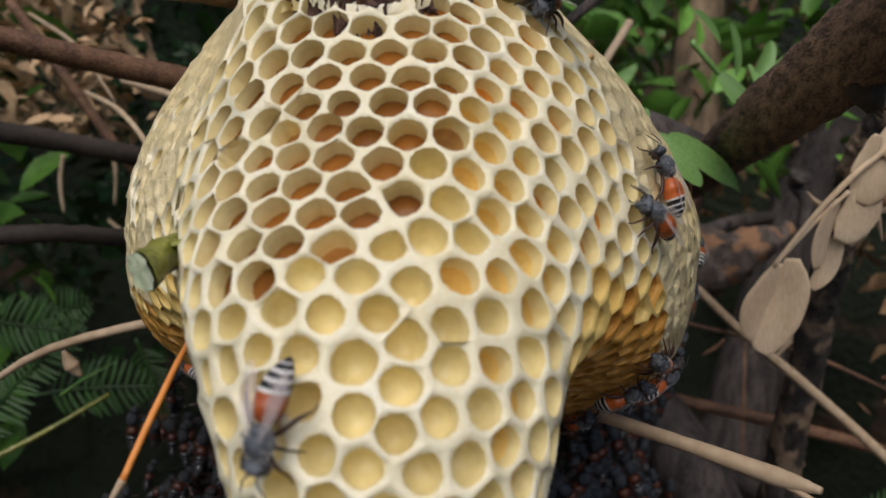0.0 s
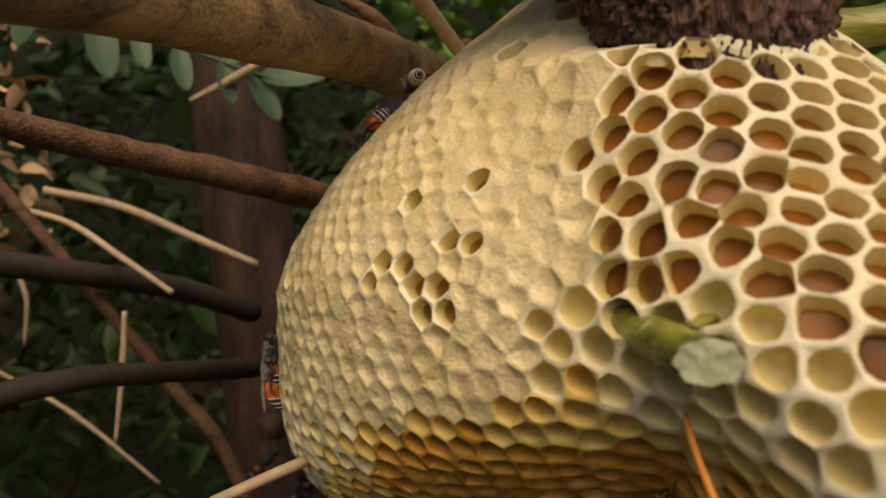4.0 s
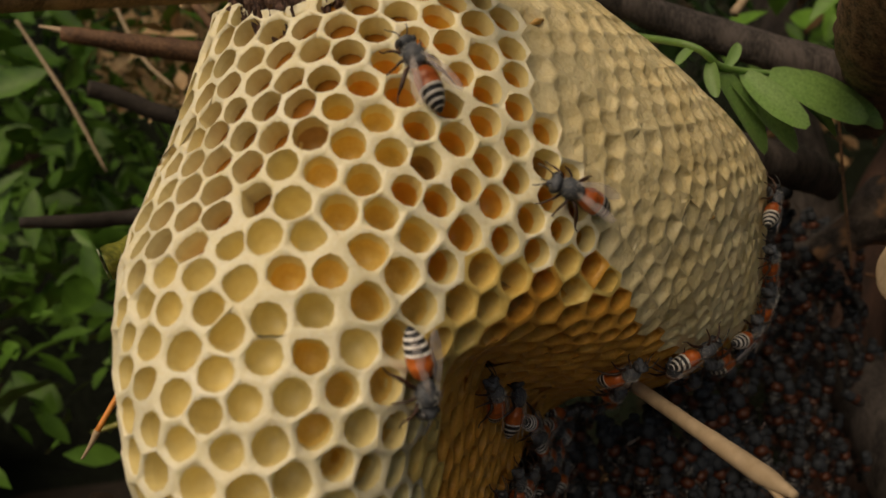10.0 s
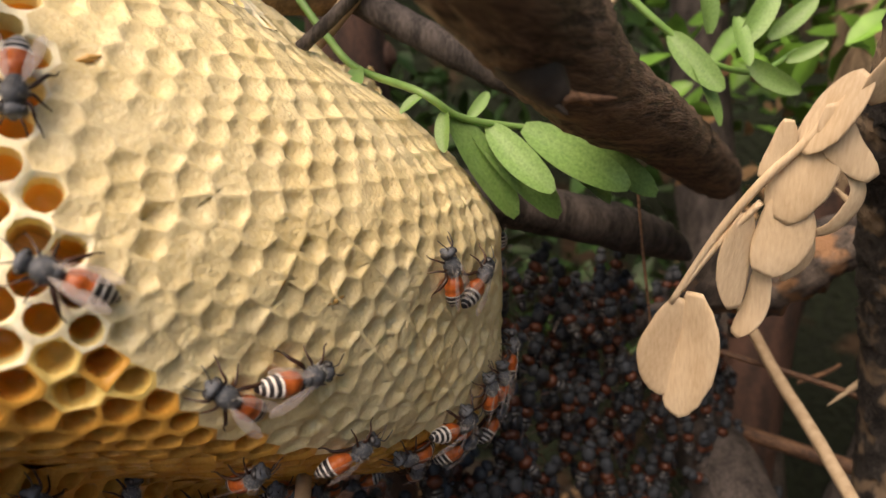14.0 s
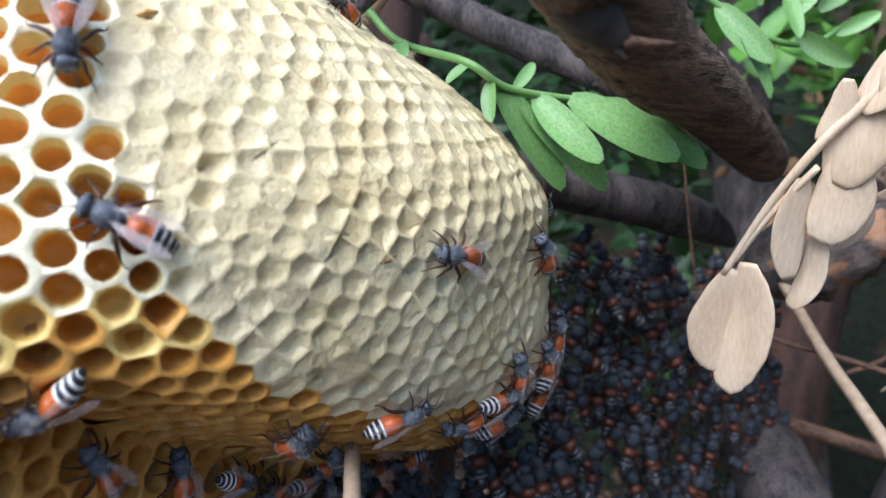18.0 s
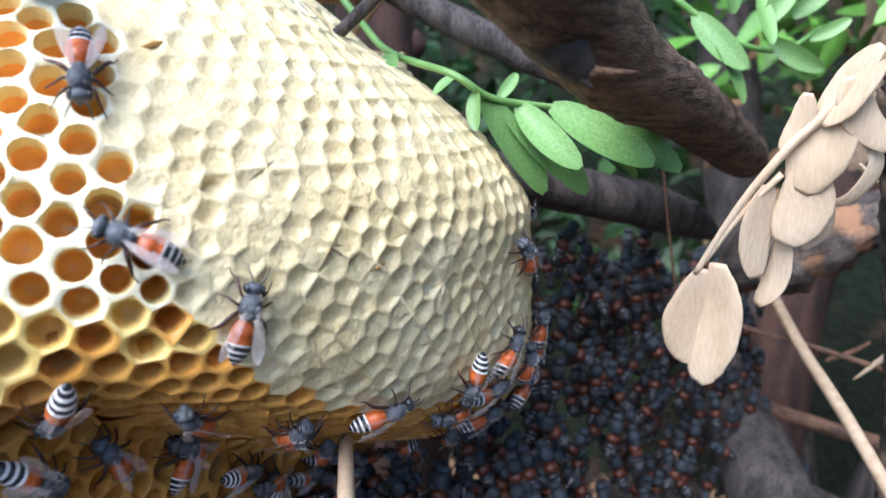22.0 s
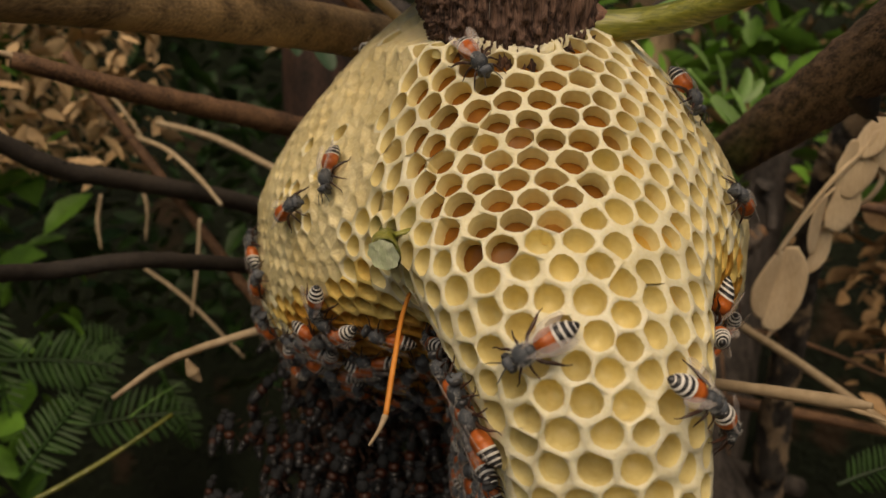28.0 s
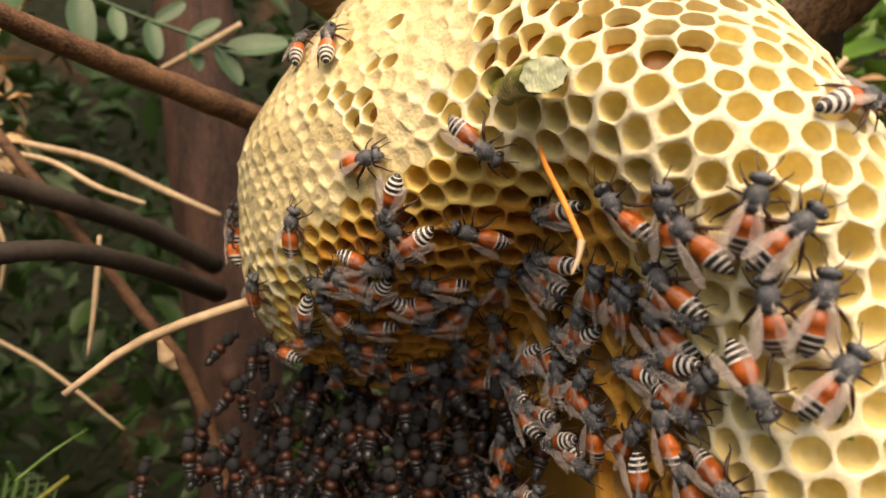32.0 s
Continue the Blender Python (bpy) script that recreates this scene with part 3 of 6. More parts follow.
# Near-black: the shade between the shrub's leaves is put into this colour.
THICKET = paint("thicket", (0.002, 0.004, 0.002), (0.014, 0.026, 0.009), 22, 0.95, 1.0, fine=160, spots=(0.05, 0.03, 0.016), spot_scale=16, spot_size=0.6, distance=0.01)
# Full ring; the unseen half behind the camera keeps low sky light out.
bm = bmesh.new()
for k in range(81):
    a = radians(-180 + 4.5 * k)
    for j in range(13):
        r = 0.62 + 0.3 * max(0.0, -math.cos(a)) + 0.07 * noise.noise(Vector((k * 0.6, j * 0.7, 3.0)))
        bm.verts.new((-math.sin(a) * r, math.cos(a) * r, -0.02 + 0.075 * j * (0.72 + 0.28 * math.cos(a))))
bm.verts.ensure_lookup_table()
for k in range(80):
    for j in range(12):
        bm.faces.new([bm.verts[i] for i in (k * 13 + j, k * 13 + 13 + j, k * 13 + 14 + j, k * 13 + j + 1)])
tagged(part("backdrop", bm, THICKET), "dark shell standing in for shaded shrub, closed behind the camera", "thicket", kind="structure")


def stem(name, pts, radii, mat, label, category="branch", extra=(), group="", **kw):
    """A branch, twig or straw as one thing, with its own parts."""
    o = mm(*pts[0])
    t = thing(name, o, label, category, group)
    kw.setdefault("sides", 12)
    deep = kw.pop("furrow", 0)
    line, wide = [mm(*p) - o for p in pts], [r * 0.001 for r in radii]
    part("wood" if mat is not STRAW else "stalk", furrowed(line, wide, kw["sides"], kw["steps"], deep) if deep else tube(line, wide, **kw), mat, t)
    if not extra and category in ("branch", "tree trunk"):  # old knots where twigs broke off
        path = smooth_path([mm(*p) - o for p in pts])
        for k, turn in ((len(path) * 2 // 5, 0.6), (len(path) * 7 // 10, 2.6)):
            out = (path[k] - path[k - 1]).orthogonal().normalized() * radii[0] * 0.001
            out.rotate(Matrix.Rotation(turn + len(name), 3, path[k] - path[k - 1]))
            part("knot", tube([path[k] + out * 0.6, path[k] + out * 1.0, path[k] + out * 1.18], [radii[0] * 0.00045, radii[0] * 0.00034, radii[0] * 0.00012], sides=9, rough=0.3), mat, t)
    for nm, ps, rs, m, lb in extra:
        part(nm, tube([mm(*p) - o for p in ps], [r * 0.001 for r in rs], sides=8, rough=0.12), m, t, lb)
    return t


def furrowed(points, radii, sides, steps, deep):
    """A trunk whose bark is split by a net of long furrows; places and depth in metres."""
    bm = tube(points, radii, sides=sides, steps=steps, rough=0.05)
    bm.normal_update()
    for v in bm.verts:
        p = v.co * 1000
        w = 0.9 * noise.noise(Vector((p.x * 0.12, p.y * 0.12, p.z * 0.12)))
        n1 = noise.noise(Vector((p.x * 1.15 + w, p.y * 1.15 + w, p.z * 0.06)))
        n2 = noise.noise(Vector((p.x * 2.2 + w, p.y * 2.2 - w, p.z * 0.10 + 7)))
        n3 = noise.noise(Vector((p.x * 2.6, p.y * 2.6, p.z * 0.8)))
        cut = max(0.0, 1 - abs(n1) * 4.5) + 0.7 * max(0.0, 1 - abs(n2) * 4)
        v.co += v.normal * deep * (-cut + 0.12 * n3 + 0.25 * n2)
    return bm


stem("tree_trunk", [(1.5, -12.0, -2), (1.5, -12.3, 14), (1.5, -12.3, 19), (1.2, -12.3, 23), (0.3, -12.1, 27), (-2, -11.6, 33), (-6, -9, 48), (-11, -5, 75), (-18, 2, 130)], [6.0, 7.5, 8.2, 8.9, 9.4, 9.6, 9.8, 10.2, 10.6], BARK,
     "dark furrowed brown stem grown through the comb", "tree trunk", sides=240, steps=26, furrow=0.0008,
     extra=[("side_branch", [(-2.0, -11.0, 29.5), (-9.4, -10.9, 32.0), (-18.5, -9.4, 34.2), (-29.5, -8.3, 37.3), (-48.8, -7.6, 42.8)], [7.5, 5.6, 4.2, 3.8, 3.6], BARK, "dark rough side branch"),
            ("bark_collar", [(3.5, -13, 25.0), (7.4, -12.6, 24.0), (10.0, -11.8, 22.8), (12.0, -11.4, 22.3)], [5.0, 3.1, 1.9, 1.0], COLLAR, "reddish collar of young bark")])
stem("green_branch", [(8.0, -11.5, 21.6), (14.5, -11.0, 22.1), (20.0, -12.6, 22.7), (26.0, -15.2, 24.2), (42.0, -20.0, 29.0), (75, -28, 39)], [2.1, 1.75, 1.55, 1.5, 1.6, 1.8], TWIG, "young green branch with pale flecked bark", rough=0.08, sides=16)
stem("brown_branch", [(-84, -50, 25.5), (-66, -30, 25.6), (-50.5, -18.5, 25.8), (-41.5, -5.5, 26.5), (-33.8, 10, 27.6), (-27.5, 29, 29), (-22, 52, 31)], [4.2, 4.1, 4.0, 3.9, 3.8, 4.0, 4.2], OLIVE, "smooth olive brown branch behind the stem", rough=0.06, sides=18,
     extra=[("knot", [(-44.0, -12.6, 27.1), (-43.2, -14.0, 28.0)], [1.6, 0.7], BLACK, "dark knot"), ("shoot", [(-29.4, 20.7, 30.4), (-31.6, 17.0, 33.4), (-35.6, 15.0, 35.6)], [1.6, 1.0, 0.6], BROWN, "")])
stem("broken_branch", [(-77, -6, 20.6), (-67.2, 8.8, 17.8), (-54, 28, 15.1), (-44, 42, 13), (-30, 75, 9)], [1.3, 1.9, 2.2, 2.4, 2.8], BROWN, "broken reddish brown branch with peeling bark",
     rough=0.16, sides=14, extra=[("splinter", [(-76, -5, 20.8), (-79.5, -8.5, 21.9)], [0.7, 0.2], STRAW, "pale splintered end")])
stem("black_branch", [(-102.8, 7.9, 11.2), (-100.7, 12.8, 9.6), (-95.5, 22.7, 4.7), (-89.3, 35.3, 2.7), (-77.5, 60.2, -1.6), (-69.0, 83.8, -8.5)], [1.9, 1.9, 2.0, 2.1, 2.2, 2.4], BLACK, "thin blackened branch in the shade", rough=0.15)
stem("black_branch", [(-83.5, -15.0, -11.4), (-81.0, -7.0, -12.2), (-79.0, 3.0, -12.7), (-69.5, 13.0, -11.2), (-63.0, 30.0, -13.0), (-60.0, 56.0, -16.5)], [0.9, 1.4, 1.5, 1.5, 1.6, 1.8], BLACK, "thin blackened branch with a blunt broken end", rough=0.18)
stem("red_twig", [(-107, 37, 30), (-98.8, 42, 17), (-84, 51, -6), (-76, 56, -19), (-67, 61, -34), (-60, 66, -60)], [1.1, 1.1, 1.2, 1.3, 1.4, 1.5], BROWN, "thin reddish twig slanting down", rough=0.12)
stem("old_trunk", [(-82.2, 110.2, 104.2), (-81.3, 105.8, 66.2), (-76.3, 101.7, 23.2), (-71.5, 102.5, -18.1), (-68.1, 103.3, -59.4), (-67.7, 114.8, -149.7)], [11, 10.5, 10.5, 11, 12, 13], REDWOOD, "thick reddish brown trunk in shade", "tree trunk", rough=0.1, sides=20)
stem("thick_branch", [(72, -62, 62), (57, -22, 37), (48.0, 1, 26.3), (42.0, 21.6, 19.8), (37.2, 37.4, 16.0), (32.5, 60, 12.2), (26, 89, 6.2), (20, 112, 2)], [4.0, 4.1, 4.4, 4.7, 4.5, 4.3, 4.2, 4.2], DARKWOOD, "thick dark brown branch with a snapped twig", sides=48, steps=14, furrow=0.0003,
     extra=[("snapped_twig", [(43.5, 15, 18.6), (45.0, 16.4, 16.6), (46.0, 17.4, 15.2)], [2.3, 1.8, 1.0], BLACK, "dark splintered stub"),
            ("splinter", [(45.2, 16.4, 15.6), (46.8, 17.2, 14.2)], [0.6, 0.12], BLACK, ""), ("splinter", [(45.8, 17.8, 15.8), (47.2, 19.6, 14.9)], [0.5, 0.12], BROWN, ""),
            ("splinter", [(46.3, 17, 15.4), (48.6, 20.5, 15.4)], [0.5, 0.15], BROWN, "brown splinter")])
stem("low_branch", [(4.1, 48.3, 3.1), (5.8, 54.7, 1.0), (12.2, 70.1, -2.4), (16.3, 86.3, -6.2), (16.0, 102.4, -10.6), (12.7, 118.5, -15.6)], [3.4, 3.6, 3.8, 4.0, 3.0, 1.2], GREY, "mauve brown branch above the hanging bees", rough=0.08, sides=16)
stem("forked_branch", [(-37.5, 46.2, 40.7), (-18.1, 54.0, 29.7), (-4.9, 59.6, 22.8), (7.5, 64.8, 17.6), (18.4, 68.9, 13.6), (29.1, 75.7, 9.3)], [2.4, 2.5, 2.6, 2.8, 3.0, 3.2], GREY, "weathered branch with bare patches", rough=0.12, sides=14)
stem("scaly_stem", [(58, 66, 27), (55.3, 72.0, 17.0), (54.1, 76.0, 11.8), (53.6, 84.0, 3.4), (53.5, 92.0, -7.5), (53.4, 100.0, -18.5), (53.6, 110.0, -36.4), (52.9, 118.0, -53.9), (53.2, 124.0, -70.4), (53, 132, -110), (52, 138, -345)], [2.6, 2.7, 3.1, 2.8, 3.0, 3.2, 3.4, 3.7, 4.0, 4.6, 7], FLAKY,
     "upright blackened stem with flaking bark and pale thorns", sides=32, steps=14, furrow=0.0006,
     extra=[("broken_top", [(54.0, 76.5, 11.0), (52.2, 75.4, 12.6), (51.3, 74.6, 13.6)], [1.9, 1.7, 0.9], TANWOOD, "tan broken stub"), ("thorn", [(51.4, 108.4, -27.4), (48.6, 106.2, -30.6), (46.1, 104.0, -33.6)], [0.75, 0.55, 0.1], STRAW, "bleached thorn"),
            ("thorn", [(52.0, 90.0, 0.6), (48.4, 88.6, 2.6), (46.6, 87.6, 4.4)], [0.7, 0.6, 0.15], STRAW, "bleached thorn")])
stem("knotted_stump", [(12.8, 112.0, -27.5), (19.3, 113.0, -21.9), (24.3, 114.5, -17.8), (29.7, 116.0, -15.4), (35.9, 118.0, -12.0), (43.0, 122.0, -8.4), (47, 128, -6)], [2.4, 3.6, 6.6, 8.0, 5.6, 3.2, 2.0], STUMP, "knotted grey stump with rusty peeling patches", rough=0.22, grain=0.2, sides=28, steps=12)
stem("broken_twig", [(51.5, 139, -6), (51.0, 140.0, 1.2), (48.0, 140.0, 4.6), (49.0, 138.0, 7.7)], [1.7, 1.6, 1.5, 3.2], GREY, "short dark twig with a knobbed end", "twig", rough=0.25, sides=14)
stem("grey_stem", [(68, 214, 55), (60.9, 208.6, 18.8), (55.4, 207.7, -3.5), (50.3, 204.5, -36.2), (44.7, 196.6, -78.1), (38, 190, -130), (30, 186, -345)], [8, 9, 10, 11, 12, 13, 15], GREY, "thick leaning stem with pale grey bark", rough=0.06, sides=18)
stem("fallen_branch", [(23.1, 130.2, -70.4), (37.8, 137.2, -76.1), (51.6, 154.5, -85.7), (68.9, 163.7, -91.7)], [2.6, 3.2, 3.4, 3.6], GREY, "fallen grey branch on the litter", rough=0.12)
stem("root", [(7.3, 131.6, -53.3), (21.1, 122.7, -58.6), (32.3, 117.7, -70.6), (41.0, 116.9, -87.9)], [5, 7.5, 9, 10], GREY, "furrowed grey root flank", rough=0.12, grain=0.12, sides=18)
stem("cross_twig", [(4.0, 105.4, -31.9), (11.4, 120.5, -26.7), (20.0, 145.0, -16.9), (33.0, 176.8, -9.6), (50.3, 209.3, -7.2)], [3.0, 2.4, 2.6, 2.4, 2.2], GREY, "crooked grey twig across the thicket", rough=0.15)
stem("dry_straw", [(-24, 16, -15.5), (-37.8, 6, -19), (-51.5, -1.3, -24), (-59.1, -5.7, -30)], [0.7, 0.7, 0.62, 0.4], STRAW, "pale dry straw with a kink", "straw", sides=8, steps=3, group="straws",
     extra=[("flake", [(-50, -0.5, -24.2), (-49.5, 0.5, -26.5), (-48.5, 1.2, -28)], [0.3, 1.1, 0.3], STRAW, "")])
stem("dry_straw", [(22, 115, -17), (38, 98, -27), (50, 86, -33), (66, 69, -42), (80, 54, -52)], [0.95, 1.0, 1.05, 0.95, 0.9], STRAW, "long pale straw with knots", "straw", sides=8, steps=3, group="straws")
stem("dry_straw", [(-102.9, 52.3, 13.5), (-90.2, 48.9, 10.1), (-79.2, 45.1, 4.0), (-65.4, 32.9, -1.5)], [0.6, 0.6, 0.6, 0.45], STRAW, "thin curved pale straw", "straw", sides=7, group="straws")
stem("dry_straw", [(-103.0, 62.7, 17.4), (-89.4, 66.5, 14.0), (-77.0, 71.0, 7.9), (-65.3, 75.5, 2.1)], [0.8, 0.9, 0.85, 0.7], STRAW, "pinkish peeled dry twig", "straw", sides=8, group="straws")
stem("dry_straw", [(-77.3, 71.4, 35.7), (-67.5, 69.7, 39.6), (-57.9, 67.9, 44.1)], [0.5, 1.0, 0.7], STRAW, "short pale dry thorn", "thorn", sides=7, group="straws")
stem("bare_twig", [(13, 20, -24.5), (18.6, 16, -23.7), (30, 7, -22), (40, -0.5, -20.8), (43.5, -3, -20.3)], [0.8, 0.8, 0.8, 0.95, 0.35], STRAW, "brown twig ending in a split tip, stuck in the comb", "twig", sides=9, rough=0.1,
     extra=[("splinter", [(40, -0.5, -21), (44.5, -4.5, -21.5)], [0.5, 0.15], STRAW, "")])
stem("orange_stalk", [(-5.4, -22, -4), (-5.6, -28, -9), (-4.9, -32.5, -13.2), (-4.2, -36.4, -17.2)], [0.2, 0.24, 0.28, 0.26], ORANGE, "thin orange dry stalk sticking out of the comb", "stalk", sides=8,
     extra=[("tip", [(-4.2, -36.4, -17.2), (-4.6, -37.0, -18.5), (-5.3, -37.6, -19.8)], [0.32, 0.2, 0.1], STRAW, "frayed pale tip")])
stem("fine_twig", [(25.4, 68, 7), (26, 69, 2), (27.1, 70.1, -6.6), (28.5, 71.4, -16.1), (29, 72, -20)], [0.2, 0.2, 0.24, 0.2, 0.15], BROWN, "hair-thin russet twig hanging down", "twig", sides=6)
stem("pale_stick", [(55.6, 77.9, 6.6), (58, 80.5, 1.5), (60, 83, -3.6)], [0.75, 0.6, 0.15], STRAW, "short bleached dry stick", "twig", sides=7)
stem("pale_stick", [(2.4, 83.2, 22.3), (4.9, 88.9, 29.4), (7.5, 96.4, 37.9)], [0.9, 0.9, 1.0], STRAW, "bleached stick with a pale seed head", "twig", sides=7)
stem("pale_stick", [(-23.4, 49.0, 21.4), (-19.1, 50.4, 25.8), (-13.8, 51.9, 31.8)], [1.3, 1.4, 1.5], STRAW, "straight pale twig above the comb", "twig", sides=8)
stem("pale_stick", [(-20.5, 16.5, 28.1), (-24.6, 9.4, 32.1), (-28.1, 4.6, 35.9)], [0.9, 1.0, 1.0], STRAW, "straight pale twig above the comb", "twig", sides=8)
stem("bare_twig", [(0.5, 26.0, 17.5), (5.5, 29.0, 22.6), (10.8, 32.2, 28.5), (17.7, 36.4, 36.6)], [0.8, 0.8, 0.75, 0.7], GREY, "thin bare grey twig beside the stem", "twig", rough=0.1, sides=10)
stem("grass_blade", [(10.3, 11.8, 26.6), (20.6, 16.8, 31.9), (32.4, 23.4, 38.6), (42.5, 29.6, 45.9)], [0.5, 0.55, 0.5, 0.4], LEAF, "long thin green stalk behind the branch", "grass", sides=7, group="grass blades")
stem("weathered_trunk", [(-57.3, 257.3, 93.6), (-40.4, 239.1, 13.5), (-16.7, 228.0, -63.2), (6.4, 211.3, -134.3)], [10, 11, 12, 14], GREY, "broad grey trunk in the shade", "tree trunk", rough=0.12, sides=20)
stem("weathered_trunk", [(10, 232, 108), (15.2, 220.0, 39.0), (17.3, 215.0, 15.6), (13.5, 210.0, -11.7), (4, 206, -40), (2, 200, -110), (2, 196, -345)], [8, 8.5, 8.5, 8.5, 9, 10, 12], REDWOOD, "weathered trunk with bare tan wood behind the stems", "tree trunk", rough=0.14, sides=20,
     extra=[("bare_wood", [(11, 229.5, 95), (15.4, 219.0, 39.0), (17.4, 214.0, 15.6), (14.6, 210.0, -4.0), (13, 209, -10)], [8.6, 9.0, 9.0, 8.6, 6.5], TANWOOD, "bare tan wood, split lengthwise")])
for k, (a, b, c) in enumerate([((67.5, 135.9, 3.2), (100.2, 130.7, -3.0), (134.4, 125.5, -15.8)), ((82.9, 146.0, -18.7), (111.8, 141.8, -26.5), (140.1, 135.8, -40.8)), ((116.3, 105.5, 3.7), (105.7, 111.0, -36.4), (99.2, 116.5, -78.6)), ((19.6, 132.3, -55.6), (52.8, 141.4, -59.7), (94.5, 152.6, -66.8))]):
    stem("dead_twig", [a, b, c], [1.6, 1.8, 1.5], BROWN, "bare brown twig in the litter", "twig", rough=0.15, group="dead twigs", sides=8)
stem("grass_blade", [(13.6, -38.4, -32.2), (14.5, -35.5, -29.1), (14.8, -32.7, -25.2), (15.3, -29.9, -21.2)], [0.55, 0.65, 0.5, 0.1], LEAF, "bright green grass blade before the comb", "grass", sides=6, flat=0.3, group="grass blades")
stem("grass_blade", [(-85.4, 30.8, -46.7), (-80.8, 32.5, -42.8), (-75.5, 35.2, -39.0)], [0.9, 0.9, 0.1], LEAF, "bright green blade of grass", "grass", sides=6, flat=0.3, group="grass blades")
stem("grass_blade", [(-109.0, 1.6, -66.8), (-99.2, 13.7, -62.3), (-88.7, 26.6, -55.2), (-80.5, 38.1, -47.7)], [0.55, 0.6, 0.55, 0.4], TWIG, "long green stalk in the undergrowth", "grass", sides=6, group="grass blades")

for ends in ([(-115.3, 57.4, -1.1), (-117.1, 58.3, -8.1), (-117.0, 59.3, -15.1)], [(-112.6, 67.7, 3.3), (-110.7, 68.9, -4.0), (-112.5, 70.8, -13.4)], [(-79.1, 45.9, -5.1), (-79.7, 45.9, -15.4), (-81.0, 45.8, -27.4)],
             [(-130.3, 60.8, 31.9), (-118.5, 64.0, 24.7), (-108.9, 67.0, 12.0)], [(-130.5, 86.5, -20.2), (-111.6, 86.7, -30.9), (-91.8, 86.6, -46.6)],
             [(-140.3, 31.8, 36.3), (-131.6, 34.7, 19.1), (-123.8, 38.8, 10.5)], [(-152.5, 13.3, 28.1), (-140.7, 18.5, 8.6), (-133.1, 22.8, -9.9)], [(25.3, 99.9, -27.5), (53.4, 107.4, -32.3), (81.9, 114.6, -42.9)], [(67.9, 106.2, -34.6), (96.4, 111.0, -29.9), (128.0, 115.7, -21.7)],
             [(30.9, 142.6, -44.6), (34.2, 150.1, -43.4), (36.0, 154.9, -42.0)], [(46.1, 157.6, -83.5), (44.0, 166.5, -62.4), (42.5, 176.1, -45.0)]):
    stem("dry_stalk", ends, [0.45, 0.6, 0.35], STRAW if ends[0][0] < 0 else BROWN, "thin curled dry stalk in the thicket", "dry stalk", sides=6, group="dry stalks", rough=0.2)

# the cut green stub
o = mm(-8.9, -25.5, -1.9)
stub = thing("cut_twig", o, "short green twig stub, freshly cut, sticking out of the comb", "twig")
tip = mm(-5.4, -34.4, -3.3) - o
bm = tube([Vector((0, 0.003, 0.0004)), tip * 0.4, tip * 0.9, tip * 1.6], [0.0013, 0.00135, 0.0014, 0.0014], sides=18, rough=0.2, caps=False)
slant = Vector((-0.33, -0.9, -0.25)).normalized()
axis = tip.normalized()
for v in bm.verts:  # a slanting cut
    over = (v.co - tip * 0.85).dot(slant)
    if over > 0:
        v.co -= axis * (over / axis.dot(slant))
part("bark", bm, TWIG, stub)
bm = bmesh.new()
a1 = axis.orthogonal().normalized()
b1 = axis.cross(a1)
rings = []
for size in (0.00147, 0.001, 0.0005):
    ring = []
    for k in range(24):
        off = (a1 * math.cos(math.tau * k / 24) + b1 * math.sin(math.tau * k / 24)) * size * (1 + 0.06 * math.sin(k * 2.1))
        ring.append(bm.verts.new(off + axis * ((tip * 0.85 - off).dot(slant) / axis.dot(slant)) + slant * (0.0002 + 0.00025 * noise.noise(off * 2500))))
    rings.append(ring)
for a, b in zip(rings, rings[1:]):
    for k in range(24):
        bm.faces.new((a[k], a[(k + 1) % 24], b[(k + 1) % 24], b[k]))
bm.faces.new(rings[-1])
part("cut_face", bm, PITH, stub, "pale green cut face")
part("bark_flap", tube([tip * 0.5 + Vector((0.001, 0, 0.0012)), tip * 0.35 + Vector((0.003, 0, 0.0014)), tip * 0.2 + Vector((0.0045, 0.001, 0.0008))], [0.0006, 0.0008, 0.0004], sides=8, flat=0.35), TWIG, stub)

# ---- bees ----
def stripes(name, low, high, **kw):
    return paint(name, low, high, 1500, kw.get("rough", 0.45), 0.3, fine=6000, per_object=kw.get("vary", 0.2), distance=0.00005)


HAIR = stripes("bee_grey_hair", (0.007, 0.008, 0.010), (0.13, 0.145, 0.17), rough=0.6)
FACE = stripes("bee_black", (0.006, 0.006, 0.007), (0.05, 0.05, 0.055), rough=0.3)
RED = stripes("bee_rust", (0.26, 0.045, 0.012), (0.66, 0.17, 0.035), rough=0.35, vary=0.35)
WHITE = stripes("bee_white_band", (0.55, 0.52, 0.48), (0.85, 0.83, 0.8), rough=0.7)
FUZZ = stripes("bee_fuzz", (0.20, 0.20, 0.20), (0.58, 0.57, 0.54), rough=0.9)
# Shaded copies of band, hair and rust, darkened for the hanging bees.
DUSK_BAND = stripes("bee_band_in_shade", (0.04, 0.04, 0.04), (0.18, 0.176, 0.172), rough=0.7)
DUSK = stripes("bee_hair_in_shade", (0.003, 0.0035, 0.0045), (0.046, 0.057, 0.072), rough=0.8)
NIGHT = stripes("bee_hair_in_deep_shade", (0.003, 0.003, 0.004), (0.03, 0.034, 0.04), rough=0.9)
NIGHT_RUST = stripes("bee_rust_in_deep_shade", (0.02, 0.006, 0.004), (0.085, 0.022, 0.009), rough=0.5)
DUSK_RUST = stripes("bee_rust_in_shade", (0.04, 0.010, 0.005), (0.125, 0.032, 0.011), rough=0.5)
LEGS = stripes("bee_leg", (0.012, 0.007, 0.005), (0.09, 0.035, 0.02), rough=0.4)
WING = bpy.data.materials.new("bee_wing")
WING.use_nodes = True
